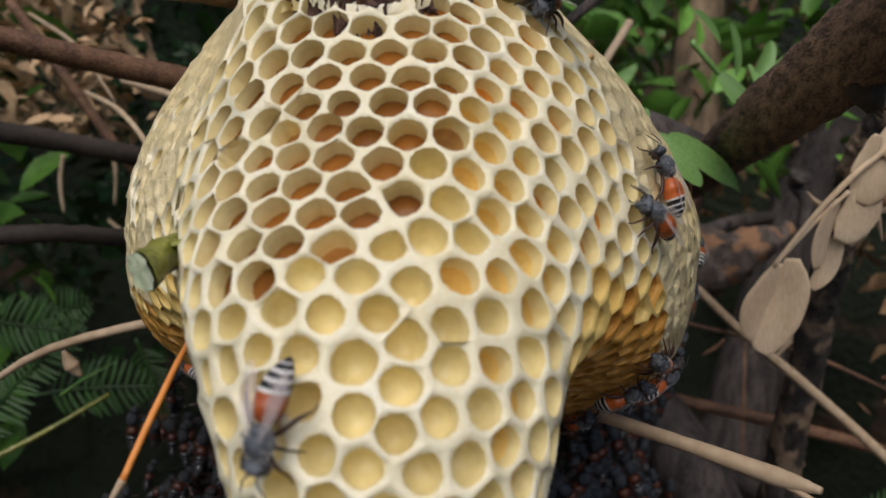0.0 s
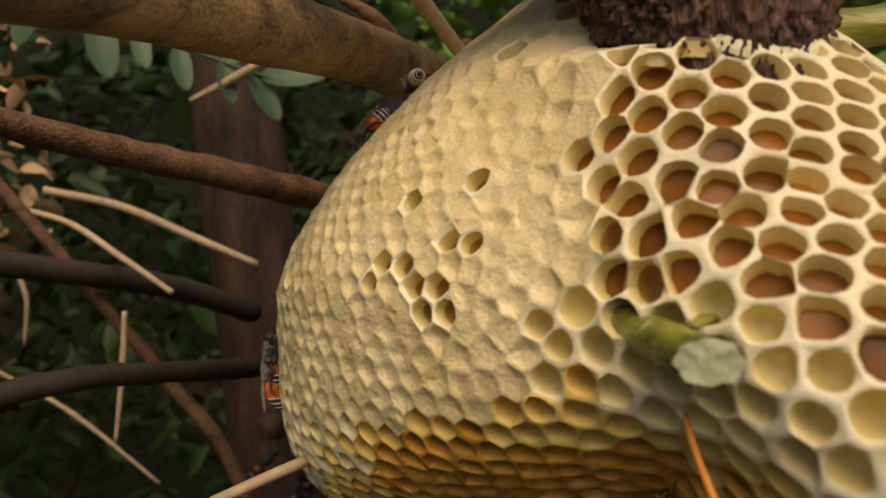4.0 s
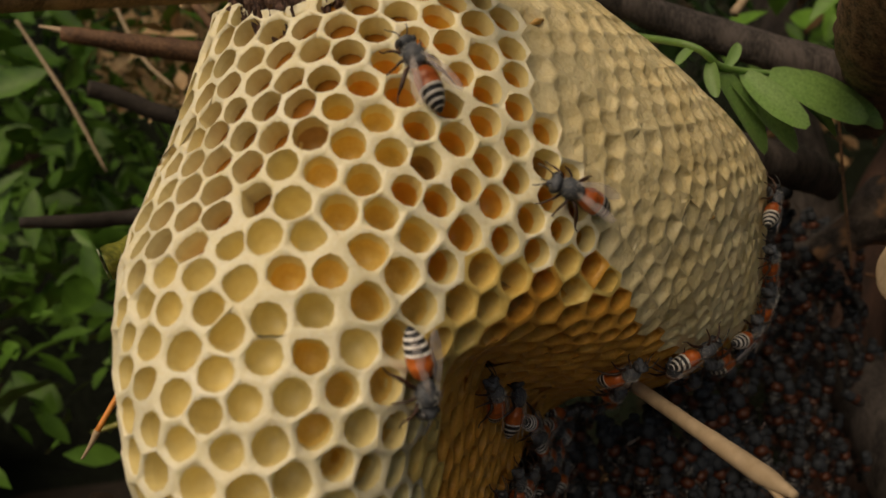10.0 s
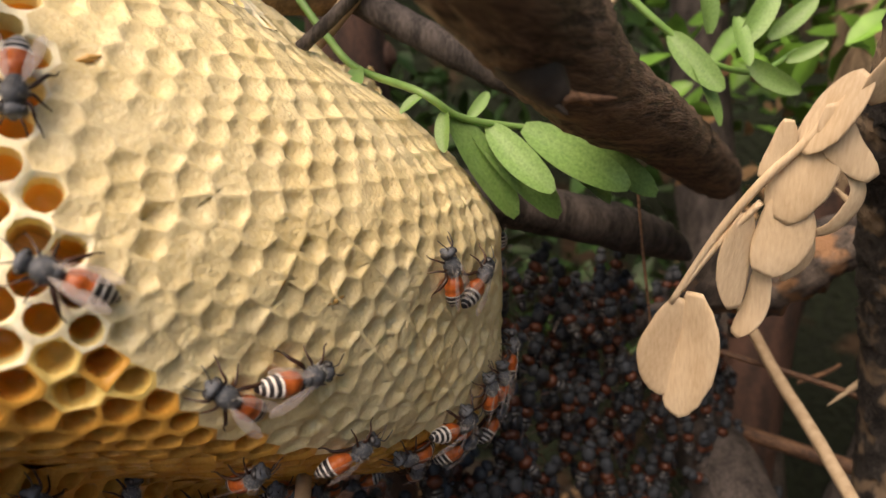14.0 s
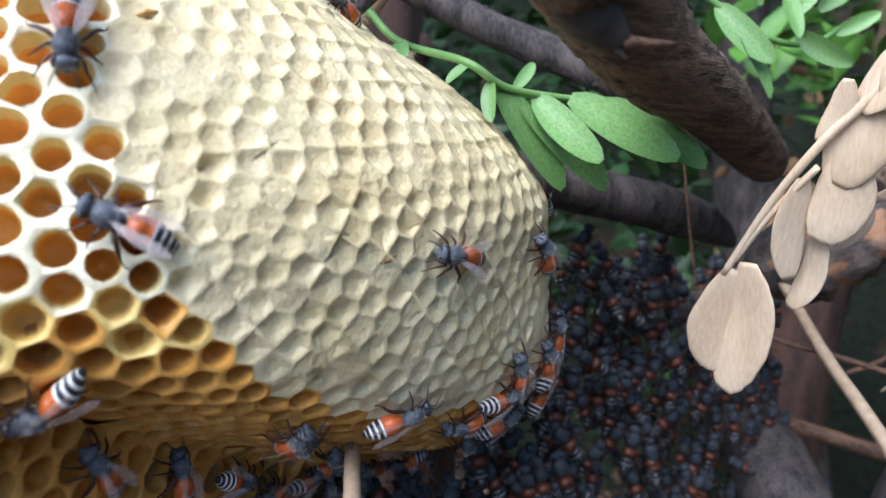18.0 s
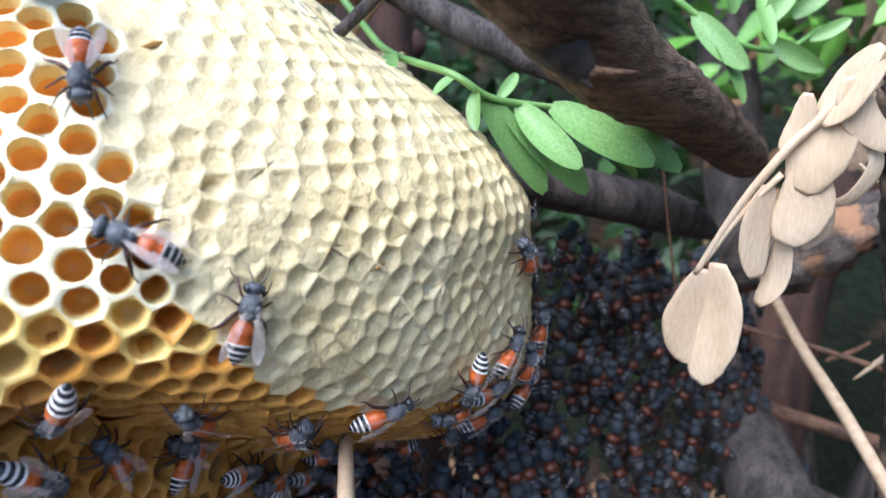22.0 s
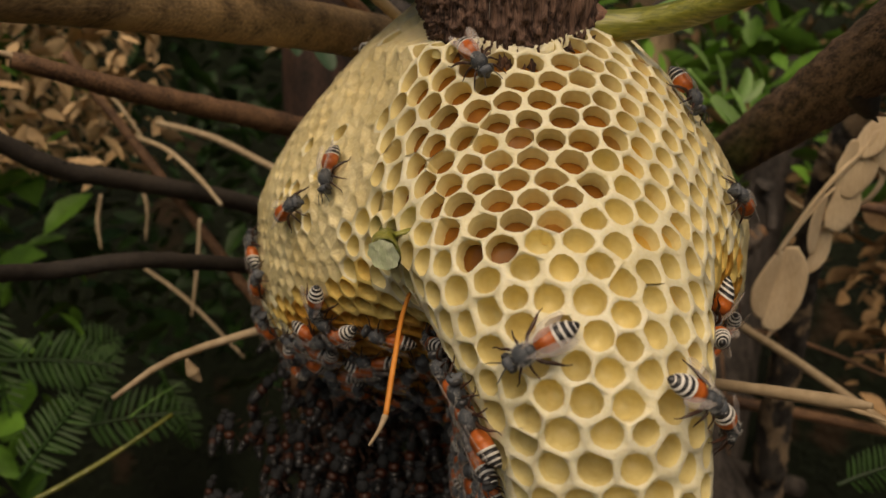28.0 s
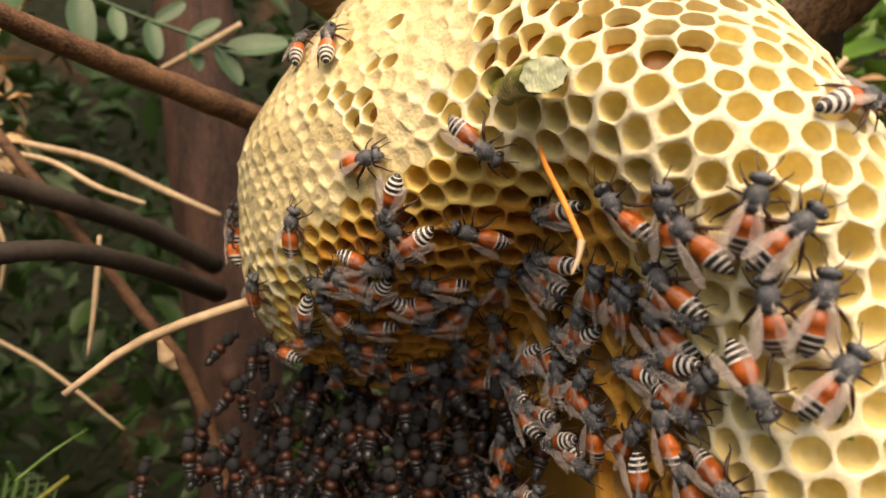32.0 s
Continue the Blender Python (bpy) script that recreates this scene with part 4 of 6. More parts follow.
_w = WING.node_tree.nodes["Principled BSDF"]
_w.inputs["Base Color"].default_value = (0.90, 0.80, 0.77, 1)
_w.inputs["Roughness"].default_value = 0.25
_w.inputs["Alpha"].default_value = 0.22


def ball(bm, centre, radii, seg=14, rings=9, tilt=0.0, mat=0):
    m = Matrix.Translation(centre) @ Matrix.Rotation(tilt, 4, "X") @ Matrix.Diagonal((*radii, 1))
    got = bmesh.ops.create_uvsphere(bm, u_segments=seg, v_segments=rings, radius=1, matrix=m)
    for f in {f for v in got["verts"] for f in v.link_faces}:
        f.material_index = mat
    return bm


def limb(points, radii):
    return tube([Vector(p) * 0.001 for p in points], [r * 0.001 for r in radii], sides=6, steps=3)


def abdomen_mesh(droop):
    """A stack of overlapping bands: two rust ones, then black with white edges."""
    bm = bmesh.new()
    prof = [(0.0, 0.35, 2), (0.25, 0.80, 2), (0.9, 1.10, 2), (1.35, 1.16, 2), (1.4, 1.13, 2), (2.05, 1.15, 2), (2.1, 1.17, 1), (2.3, 1.14, 1),
            (2.34, 1.08, 0), (2.72, 1.06, 0), (2.76, 1.07, 1), (2.95, 1.02, 1), (3.0, 0.95, 0), (3.32, 0.88, 0), (3.36, 0.88, 1), (3.52, 0.8, 1),
            (3.57, 0.72, 0), (3.86, 0.55, 0), (3.9, 0.53, 1), (4.0, 0.45, 0), (4.25, 0.2, 0), (4.32, 0.03, 0)]
    n, rings = 16, []
    for y, r, _ in prof:
        z = 1.35 - droop * y * y * 0.045
        rings.append([bm.verts.new(Vector((math.sin(a) * r, -0.55 - y, z + math.cos(a) * r * 0.92)) * 0.001) for a in (math.tau * k / n for k in range(n))])
    for k in range(len(rings) - 1):
        for s in range(n):
            f = bm.faces.new((rings[k][s], rings[k][(s + 1) % n], rings[k + 1][(s + 1) % n], rings[k + 1][s]))
            f.material_index = prof[k][2]
    bm.faces.new(rings[0])
    bm.normal_update()
    return bm


def wing_mesh(side, spread):
    """A thin blade with rounded tip, folded back over the body."""
    bm = bmesh.new()
    out = [(0.0, 0.0), (0.5, -1.0), (0.85, -2.4), (0.95, -3.8), (0.7, -4.8), (0.3, -5.1), (-0.1, -4.4), (-0.3, -3.0), (-0.25, -1.4)]
    top, low = [], []
    c, s = math.cos(spread), math.sin(spread)
    for x, y in out:
        px, py = side * (0.45 + x * c - y * s), 0.55 + x * s * 0 + y * c
        z = 2.35 + 0.12 * x - 0.02 * y * y * 0.6 + 0.05 * math.sin(y * 2)
        top.append(bm.verts.new(Vector((px, py, z)) * 0.001))
        low.append(bm.verts.new(Vector((px, py, z - 0.03)) * 0.001))
    bm.faces.new(top if side > 0 else top[::-1])
    bm.faces.new(low[::-1] if side > 0 else low)
    for k in range(len(out)):
        j = (k + 1) % len(out)
        bm.faces.new((top[k], low[k], low[j], top[j]) if side > 0 else (top[j], low[j], low[k], top[k]))
    bmesh.ops.recalc_face_normals(bm, faces=bm.faces)
    return bm


def make_bee(droop=1.0, spread=0.16, stance=0):
    bee = thing("honey_bee", (0, 0, -1.0), "small grey bee with a rust and black-and-white striped abdomen", "bee", "bees on the comb")
    rng = random.Random(stance)
    part("thorax", ball(ball(bmesh.new(), Vector((0, 0.75, 1.5)) * 0.001, Vector((1.02, 1.15, 0.98)) * 0.001), Vector((0, 0.0, 1.75)) * 0.001, Vector((0.7, 0.6, 0.6)) * 0.001), HAIR, bee, "furry grey thorax")
    fur, hair = bmesh.new(), random.Random(9)
    for _ in range(420):
        d = Vector((hair.gauss(0, 1), hair.gauss(0, 1), hair.gauss(0.1, 0.7))).normalized()
        root = Vector((d.x * 1.0, 0.75 + d.y * 1.12, 1.5 + d.z * 0.96))
        side = d.orthogonal().normalized() * 0.028
        tip = root + (d + Vector((hair.gauss(0, 0.4), hair.gauss(-0.3, 0.4), hair.gauss(0, 0.4)))) * hair.uniform(0.18, 0.36)
        fur.faces.new([fur.verts.new(p * 0.001) for p in (root - side, root + side, tip)])
    part("fur", fur, FUZZ, bee, "short pale grey fur")
    head = part("head", ball(ball(bmesh.new(), Vector((0, 2.25, 1.25)) * 0.001, Vector((0.95, 0.58, 0.86)) * 0.001, tilt=-0.4), Vector((0, 2.45, 0.75)) * 0.001, Vector((0.4, 0.35, 0.5)) * 0.001), HAIR, bee)
    for side in (-1, 1):
        part("eye", ball(bmesh.new(), Vector((side * 0.74, 2.3, 1.35)) * 0.001, Vector((0.3, 0.42, 0.62)) * 0.001, 10, 7), FACE, head, "glossy black eye")
        part("antenna", limb([(side * 0.22, 2.7, 1.3), (side * 0.5, 3.15, 1.75), (side * 0.9, 3.9, 1.35), (side * 1.05, 4.4, 1.0)], [0.075, 0.065, 0.06, 0.045]), FACE, head)
        part("wing", wing_mesh(side, spread), WING, bee, "clear brownish wing")
        for k, (y, oy, reach) in enumerate(((1.35, 1.5, 2.1), (0.7, 0.1, 2.6), (0.1, -1.9, 2.9))):
            j = rng.uniform(-0.35, 0.35)
            part("leg", limb([(side * 0.6, y, 0.95), (side * (1.1 + 0.1 * k), y + oy * 0.25, 1.25 + j * 0.4), (side * reach * 0.72, y + oy * 0.7 + j, 0.85),
                              (side * reach * 0.92, y + oy * 1.0 + j, 0.2), (side * reach, y + oy * 1.3 + j, 0.0)], [0.15, 0.15 + 0.06 * (k == 2), 0.11 + 0.08 * (k == 2), 0.075, 0.05]), LEGS, bee)
    part("abdomen", abdomen_mesh(droop), [FACE, WHITE, RED], bee, "rust red abdomen banded black and white")
    return bee


KINDS = [make_bee(1.0, 0.07, 1), make_bee(0.4, 0.17, 2), make_bee(1.8, 0.11, 3), make_bee(0.9, 0.25, 4)]
for kind in KINDS:  # workers of the small species
    for piece in kind.children_recursive:
        piece.data.transform(Matrix.Scale(0.87, 4))


def on_comb(x, y, z, hx, hy, hz, lift=0.0):
    """The pose of a bee that stands on the comb near a place, its head towards a heading."""
    q = onto(to_sheet(np.array([[x, y, z]], float)), 4)
    p, g = from_sheet(q)[0], slope(q)[0]
    n = np.array([g[0] * COS - g[1] * SIN, g[0] * SIN + g[1] * COS, g[2]])
    up, ahead = Vector(n), Vector((hx, hy, hz))
    ahead = ahead - up * ahead.dot(up)
    ahead = ahead.normalized() if ahead.length > 0.05 else up.orthogonal().normalized()
    side = ahead.cross(up)
    m = Matrix((side, ahead, up)).transposed().to_4x4()
    m.translation = mm(*(p + n * (0.05 + lift)))
    return m


def in_air(x, y, z, way):
    way = Vector(way).normalized() if Vector(way).length > 0.01 else Vector((0, 1, 0))
    side = way.cross(Vector((0, 0, 1))).normalized()
    m = Matrix((side, way, side.cross(way))).transposed().to_4x4()
    m.translation = mm(x, y, z)
    return m


def crawl(bee, rows):
    """Keys a bee's way over the comb, and through the air where a row says so."""
    poses = []
    for k, r in enumerate(rows):
        if r[4] == "fly":
            a, b = rows[max(k - 1, 0)], rows[min(k + 1, len(rows) - 1)]
            poses.append((r[0], in_air(*r[1:4], (b[1] - a[1], b[2] - a[2], b[3] - a[3])), True))
        else:
            poses.append((r[0], on_comb(*r[1:]), False))
    if poses[0][0] > 0:
        poses.insert(0, (0.0, poses[0][1], poses[0][2]))
    if poses[-1][0] < 32:
        poses.append((32.0, poses[-1][1], poses[-1][2]))
    keys = [poses[0][:2]]
    for (t0, a, f0), (t1, b, f1) in zip(poses, poses[1:]):
        qa, qb = a.to_quaternion(), b.to_quaternion()
        far = (b.translation - a.translation).length * 1000
        turn = qa.rotation_difference(qb).angle
        n = max(1, min(int(max(far / 5, math.degrees(turn) / 45)) + 1, int((t1 - t0) * 10)))
        for s in range(1, n + 1):
            f = s / n
            p = (a.translation.lerp(b.translation, f) - Vector((0, 0, BASE))) * 1000
            turned = qa.slerp(qb, f).to_matrix()
            if s == n:
                m = b
            elif f0 or f1:
                m = turned.to_4x4()
                m.translation = mm(*p)
            else:
                m = on_comb(*p, *turned.col[1])
            keys.append((t0 + (t1 - t0) * f, m))
    walk(bee, keys)


def settle(bee, row, k):
    """A bee that walks out from under the crown in the second half."""
    rng = random.Random(200 + k)
    x, y, z, hx, hy, hz = row
    side = 1 if x > 8 else -1
    low = (*from_sheet(onto(np.array([[side * 13.0, rng.uniform(-20, 20), rng.uniform(-50, -34)]]), 6))[0], 0.1, 0.0, 1.0)
    start = rng.uniform(16.0, 20.0) if side > 0 else rng.uniform(12.0, 20.0)
    crawl(bee, [(0.0, *low), (start, *low), (start + 4.0, *row), (32.0, x + rng.uniform(-1, 1), y, z + rng.uniform(-1, 1), hx, hy, hz)])


def climb(bee, row, k):
    """A bee of the cluster that comes up over the cells late in the clip."""
    rng = random.Random(100 + k)
    x, y, z, hx, hy, hz = row
    if y < -38:  # the last to come out on the front edge
        low = (4.0 + rng.uniform(-2, 2), -30.0 + rng.uniform(-2, 2), -31.0, 0.1, 0.0, 1.0)
        crawl(bee, [(0.0, *low), (29.2, *low), (30.9, *row), (32.0, x + rng.uniform(-0.8, 0.8), y, z, hx, hy, hz)])
        return
    start = rng.uniform(24.0, 25.4)
    low = (*from_sheet(onto(np.array([[-12.0, rng.uniform(-46, -12), rng.uniform(-58, -36)]]), 6))[0], 0.1, 0.0, 1.0)
    end = start + rng.uniform(1.2, 2.0)
    crawl(bee, [(0.0, *low), (start, *low), (end, *row), (30.8, x + rng.uniform(-0.8, 0.8), y, z + rng.uniform(-0.8, 0.8), hx, hy, hz + rng.uniform(-0.3, 0.3)), (32.0, *row)])


def fidget(bee, row, k):
    """A bee that stays where it is and shifts its feet."""
    rng = random.Random(300 + k)
    x, y, z, hx, hy, hz = row
    t, rows = 0.0, []
    while t < 32.0:
        rows.append((t, x + rng.gauss(0, 0.5), y + rng.gauss(0, 0.4), z + rng.gauss(0, 0.5), hx + rng.gauss(0, 0.15), hy + rng.gauss(0, 0.15), hz + rng.gauss(0, 0.15)))
        t += rng.uniform(1.2, 4.0)
    crawl(bee, rows + [(32.0, *row)])


# places in millimetres and headings of the bees that keep to the comb's lower edges
CLIMBERS_0 = [(-18.5, -14.3, -14.5, -0.72, 0.59, -0.36), (-11.5, -17.1, -13.4, -0.9, -0.33, 0.29), (-3.3, -21.5, -12.5, -0.51, 0.86, -0.01), (0.8, -31.3, -13.5, -0.4, 0.22, 0.89), (3.2, -35.6, -15, -0.12, -0.3, 0.95), (7.3, -39.4, -15.3, 0.28, -0.27, 0.92), (-28.2, -7.3, -18.3, -0.92, 0.38, 0.09), (-22.7, -7.4, -20.1, -0.48, 0.69, -0.54), (-15.8, -10, -18.3, -0.97, -0.2, 0.12), (-17.6, -5.5, -22, 0.81, 0.47, -0.35), (-4.1, -14.7, -17.9, -0.48, 0.58, 0.65), (-8.7, -2.8, -23.6, -0.21, -0.61, 0.77), (-1.2, -15.5, -26, -0.26, 0.87, -0.42), (2.3, -23.9, -28, -0.37, 0.91, 0.15)]
CLIMBERS_1 = [(3.6, -29.3, -23.7, -0.37, 0.32, 0.87), (5.5, -31.9, -28.9, 0.26, -0.79, 0.55), (11.3, -40, -22.3, 0.24, -0.18, 0.95), (8.8, -38.8, -22.5, -0.08, -0.14, 0.99), (10.6, -40.4, -17.3, 0.72, -0.24, 0.65), (-30, 11.3, -30.3, 0.17, -0.75, 0.64), (-32.1, 0.1, -22.5, -0.16, 0.83, -0.54), (12.7, -40, -27.5, 0.61, -0.16, 0.78), (8, -37.1, -28.7, 0.35, -0.3, -0.89), (-23.4, 3.9, -27.7, 0.08, -0.88, 0.47), (-12.6, 1.1, -26.7, -0.52, -0.7, 0.49), (1.7, -25.9, -22, 0.06, -0.75, 0.66), (-3.5, -15, -19.4, 0.46, -0.68, -0.56), (-1.1, -17.3, -23.6, 0.08, -0.71, 0.7)]
SITTERS_0 = [(-16.1, 13, -32.6, -0.91, 0.41, -0.1), (-5.7, -1.7, -32.7, -0.27, 0.41, 0.87), (-2.3, -9.4, -36, -0.37, 0.76, 0.53), (0.3, -16.6, -34.1, 0.02, -0.36, 0.93), (4.8, -29.4, -30.9, 0.37, -0.8, -0.47), (-25.1, 51, -40.3, 0.94, -0.32, -0.07), (3.9, -28.6, -26, 0.29, -0.43, -0.85), (-6.6, 3.2, -40.4, 0.25, -0.78, 0.57), (-12.3, 18.6, -43.9, 0.27, -0.78, 0.56), (-18, 33.5, -45.2, 0.29, -0.81, 0.5), (-24.8, 51.7, -51.3, 0.55, 0.25, 0.8), (2.5, -22.1, -34.4, 0.22, -0.78, 0.59), (-11.8, 15.3, -36.5, 0.32, -0.91, 0.28), (-2.8, -10.4, -29.3, 0.31, -0.55, -0.78)]
SITTERS_1 = [(24.2, 5.7, -17.1, 0.82, -0.09, 0.56), (12.5, -0.9, -22, 0.01, 0.22, 0.97), (20.2, 31.2, -28.2, 0.49, -0.58, 0.65), (26.1, 36.7, -17.2, 0.28, -0.25, 0.93), (24.8, 32.7, -23.7, 0.53, 0.66, 0.53), (24.9, 39.7, -14.5, -0.33, 0.19, 0.92), (8.9, 7.4, -28.2, -0.34, 0.83, -0.45), (3.3, 20.3, -35.9, -0.37, 0.9, -0.25), (-9.7, 53.2, -51.2, -0.36, 0.93, -0.03), (16, -9.1, -17.9, 0.27, -0.52, 0.81), (28.4, 14, -17.3, 0.56, 0.74, 0.37), (26.4, 24, -21.9, -0.08, -1, 0.01), (-7.3, 46.8, -46.7, -0.36, 0.92, -0.15), (-11.8, 56.8, -49, 0.43, 0.75, 0.51)]
SITTERS_2 = [(23.6, 38.5, -21.5, 0.75, 0.63, 0.19), (21.1, 42.8, -20.3, 0.53, 0.73, 0.43), (21.8, 42.7, -18.9, -0.36, 0.61, 0.71), (18.1, 48, -8.6, -0.37, -0.22, -0.9), (17.6, 48.5, -3.8, -0.51, 0.68, -0.52), (1.3, 24.7, -39.5, 0.32, -0.74, 0.59), (18.7, 13, -24.6, 0.63, -0.56, 0.54), (6.5, 12.5, -33.1, 0.3, -0.65, 0.7), (-3, 35.7, -46.3, 0.2, -0.52, 0.83), (-6, 43.8, -55.7, -0.36, 0.93, -0.06), (3.8, 18.2, -43.3, -0.36, 0.93, -0.09), (-3.1, -16.6, -18.6, 0.09, -0.79, 0.61), (-0.2, -22.8, -20.1, 0.04, -0.73, 0.69), (1.2, -25.3, -21.4, 0.03, -0.7, 0.71)]
SITTERS_3 = [(3.6, -32.3, -20.4, -0.44, 0.45, 0.77), (4.4, -32.3, -22.6, 0.46, -0.69, -0.56), (-7.3, 0.9, -27.7, 0.66, -0.53, -0.54), (-2.4, -11, -29.9, 0.12, -0.59, 0.8), (3.9, -28.2, -27.1, -0.37, 0.93, 0.05), (-4.4, -4.7, -33.8, -0.38, 0.91, 0.16), (-37.5, 10.3, -25.5, -0.85, 0.28, 0.46), (-42.5, 10.2, -10.8, 0.09, 0.07, 0.99)]
LATER_0 = [(22.5, -18.4, -8.1, -0.6, 0.02, -0.8), (24, -4, -12.5, 0.51, -0.65, 0.56), (12.7, -1, -20.9, 0.32, -0.75, 0.58), (-18.4, -15.4, -13.7, -0.49, -0.64, 0.59), (-22.5, -11, -16.8, 0.72, -0.58, 0.38), (4.5, -36.3, -17.4, 0.28, 0.63, 0.72), (23.4, -31.6, -16.8, 0.17, 0.77, -0.61)]
CLIMBERS_ALL = CLIMBERS_0 + CLIMBERS_1
SITTERS_ALL = SITTERS_0 + SITTERS_1 + SITTERS_2 + SITTERS_3
LATER_ALL = LATER_0
# the bees that fill the hollow beside the sheet at the end
_rng = random.Random(77)
while len(CLIMBERS_ALL) < 54:
    q = np.array([[_rng.uniform(-30, -9), _rng.uniform(-30, 6), _rng.uniform(-33, -13)]])
    p = from_sheet(onto(q, 6))[0]
    if p[2] < -14.5 - 0.12 * (p[1] + 20) and all((p[0] - o[0]) ** 2 + (p[1] - o[1]) ** 2 + (p[2] - o[2]) ** 2 > 7 for o in CLIMBERS_ALL):
        CLIMBERS_ALL.append((*p, _rng.gauss(0, 0.6), _rng.gauss(-0.2, 0.6), _rng.gauss(0.5, 0.5)))
BEES = {name: copy_thing(KINDS[k % 4], pose(0, 0, -1)) for k, name in enumerate(['rest1', 'top2', 'neck3', 'neck4', 'edge5', 'left6', 'low7', 'cap8', 'cap9', 'cap10', 'cap11', 'cap12', 'top13', 'trunk14', 'neckA', 'neckB', 'left1', 'left2', 'left3', 'left4', 'left5', 'left6b', 'left7', 'right1', 'fly1', 'pair1', 'front0', 'topr0', 'blur12', 'edgel'])}
CLIMBERS = [(copy_thing(KINDS[k % 3], on_comb(*row)), row) for k, row in enumerate(CLIMBERS_ALL)]
LATE = [(copy_thing(KINDS[(k + 2) % 4], on_comb(*row)), row) for k, row in enumerate(LATER_ALL)]
STILL = [(copy_thing(KINDS[(k + 1) % 4], on_comb(*row)), row) for k, row in enumerate(SITTERS_ALL)]

# more of the cluster, on both faces of the sheet and under the crown
_rng = random.Random(21)
_made, _spots = 0, []
while _made < 115:
    side = _rng.choice((-1, 1))
    q = np.array([[side * 14.0, _rng.uniform(-50, 38), _rng.uniform(-62, -30)]])
    if side > 0 and q[0][1] < -34:
        continue
    p = from_sheet(onto(q, 6))[0]
    if any((p[0] - o[0]) ** 2 + (p[1] - o[1]) ** 2 + (p[2] - o[2]) ** 2 < 13 for o in _spots):
        _made += 0.05
        continue
    _spots.append(p)
    _made += 1
    copy_thing(KINDS[int(_made) % 4], on_comb(*p, _rng.gauss(0, 0.6), _rng.gauss(0, 0.6), _rng.uniform(-0.4, 1), _rng.uniform(0, 0.8)))
for kind in KINDS:
    kind.matrix_basis = on_comb(*from_sheet(onto(np.array([[6.0 + 3 * KINDS.index(kind), 39.0, -30.0]]), 6))[0], 0, 0, 1)


def swarm(name, label, spots, seed, dim=False):
    """Bees that hang in a curtain, too many and too dark to tell apart singly, the shade being in their colours."""
    rng = random.Random(seed)
    verts, faces, index = [], [], []
    shapes = [((0, 2.1, 0.9), (0.9, 0.6, 0.8), 0), ((0, 0.7, 1.1), (1.0, 1.15, 0.95), 0), ((0, -1.1, 1.0), (1.05, 0.8, 0.95), 2), ((0, -2.15, 0.95), (1.04, 0.5, 0.94), 3), ((0, -2.75, 0.9), (0.95, 0.26, 0.85), 1), ((0, -3.5, 0.8), (0.7, 0.9, 0.65), 3)]
    n, m = 8, 5
    for at, normal in spots:
        up = Vector(normal).normalized()
        ahead = Vector((rng.gauss(0, 0.4), rng.gauss(0, 0.4), rng.uniform(0.5, 1.4)))
        ahead = (ahead - up * ahead.dot(up)).normalized()
        turn = Matrix((ahead.cross(up), ahead, up)).transposed()
        for c, r, mat in shapes:
            base = len(verts)
            for i in range(m + 1):
                th = math.pi * i / m
                for k in range(n):
                    a = math.tau * k / n
                    p = Vector((c[0] + r[0] * math.sin(th) * math.cos(a), c[1] + r[1] * math.cos(th), c[2] + r[2] * math.sin(th) * math.sin(a)))
                    verts.append(at + turn @ p * (0.00105 if dim else 0.0012))
            for i in range(m):
                for k in range(n):
                    k2 = (k + 1) % n
                    faces.append((base + i * n + k, base + i * n + k2, base + (i + 1) * n + k2, base + (i + 1) * n + k))
                    index.append(mat)
        # legs as thin blades
        for s in (-1, 1):
            for a, b, c2, mat in (((0.7, 0.9, 0.8), (2.4, 1.8, 0.1), (2.2, 1.9, 0.1), 5), ((0.7, 0.1, 0.8), (2.6, -1.4, 0.1), (2.4, -1.6, 0.1), 5)):
                base = len(verts)
                verts += [at + turn @ Vector((s * p[0], p[1], p[2])) * 0.0012 for p in (a, b, c2)]
                faces.append((base, base + 1, base + 2))
                index.append(mat)
    ob = from_lists(name, verts, faces, [NIGHT if dim else DUSK, FACE if dim else DUSK_BAND, NIGHT_RUST if dim else DUSK_RUST, FACE, WING, LEGS], index=index)
    return tagged(ob, label, "bees", kind="stuff")

# ---- leaves and pods ----
# Brighter copy of the dry leaf, with the sunlight in its colour.
TAN = paint("sunlit_dry_leaf", (0.42, 0.25, 0.12), (0.80, 0.57, 0.34), 120, 0.7, 0.3)
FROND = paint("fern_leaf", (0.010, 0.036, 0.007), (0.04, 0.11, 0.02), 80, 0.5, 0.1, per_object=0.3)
DRY = paint("dry_leaf", (0.20, 0.10, 0.045), (0.60, 0.38, 0.20), 120, 0.7, 0.3, per_object=0.25)
POD = paint("dry_pod", (0.60, 0.42, 0.25), (0.86, 0.69, 0.49), 900, 0.6, 0.8, fine=3000, stretch=(1, 1, 0.15), contrast=0.2, per_object=0.08)
HEDGE = paint("shrub_leaf", (0.035, 0.115, 0.014), (0.19, 0.42, 0.065), 80, 0.45, 0.1)
# Darkened copy of the shrub leaf, its shade put into the colour.
FERN = paint("shaded_shrub_leaf", (0.006, 0.024, 0.005), (0.03, 0.085, 0.016), 80, 0.5, 0.1, per_object=0.3)


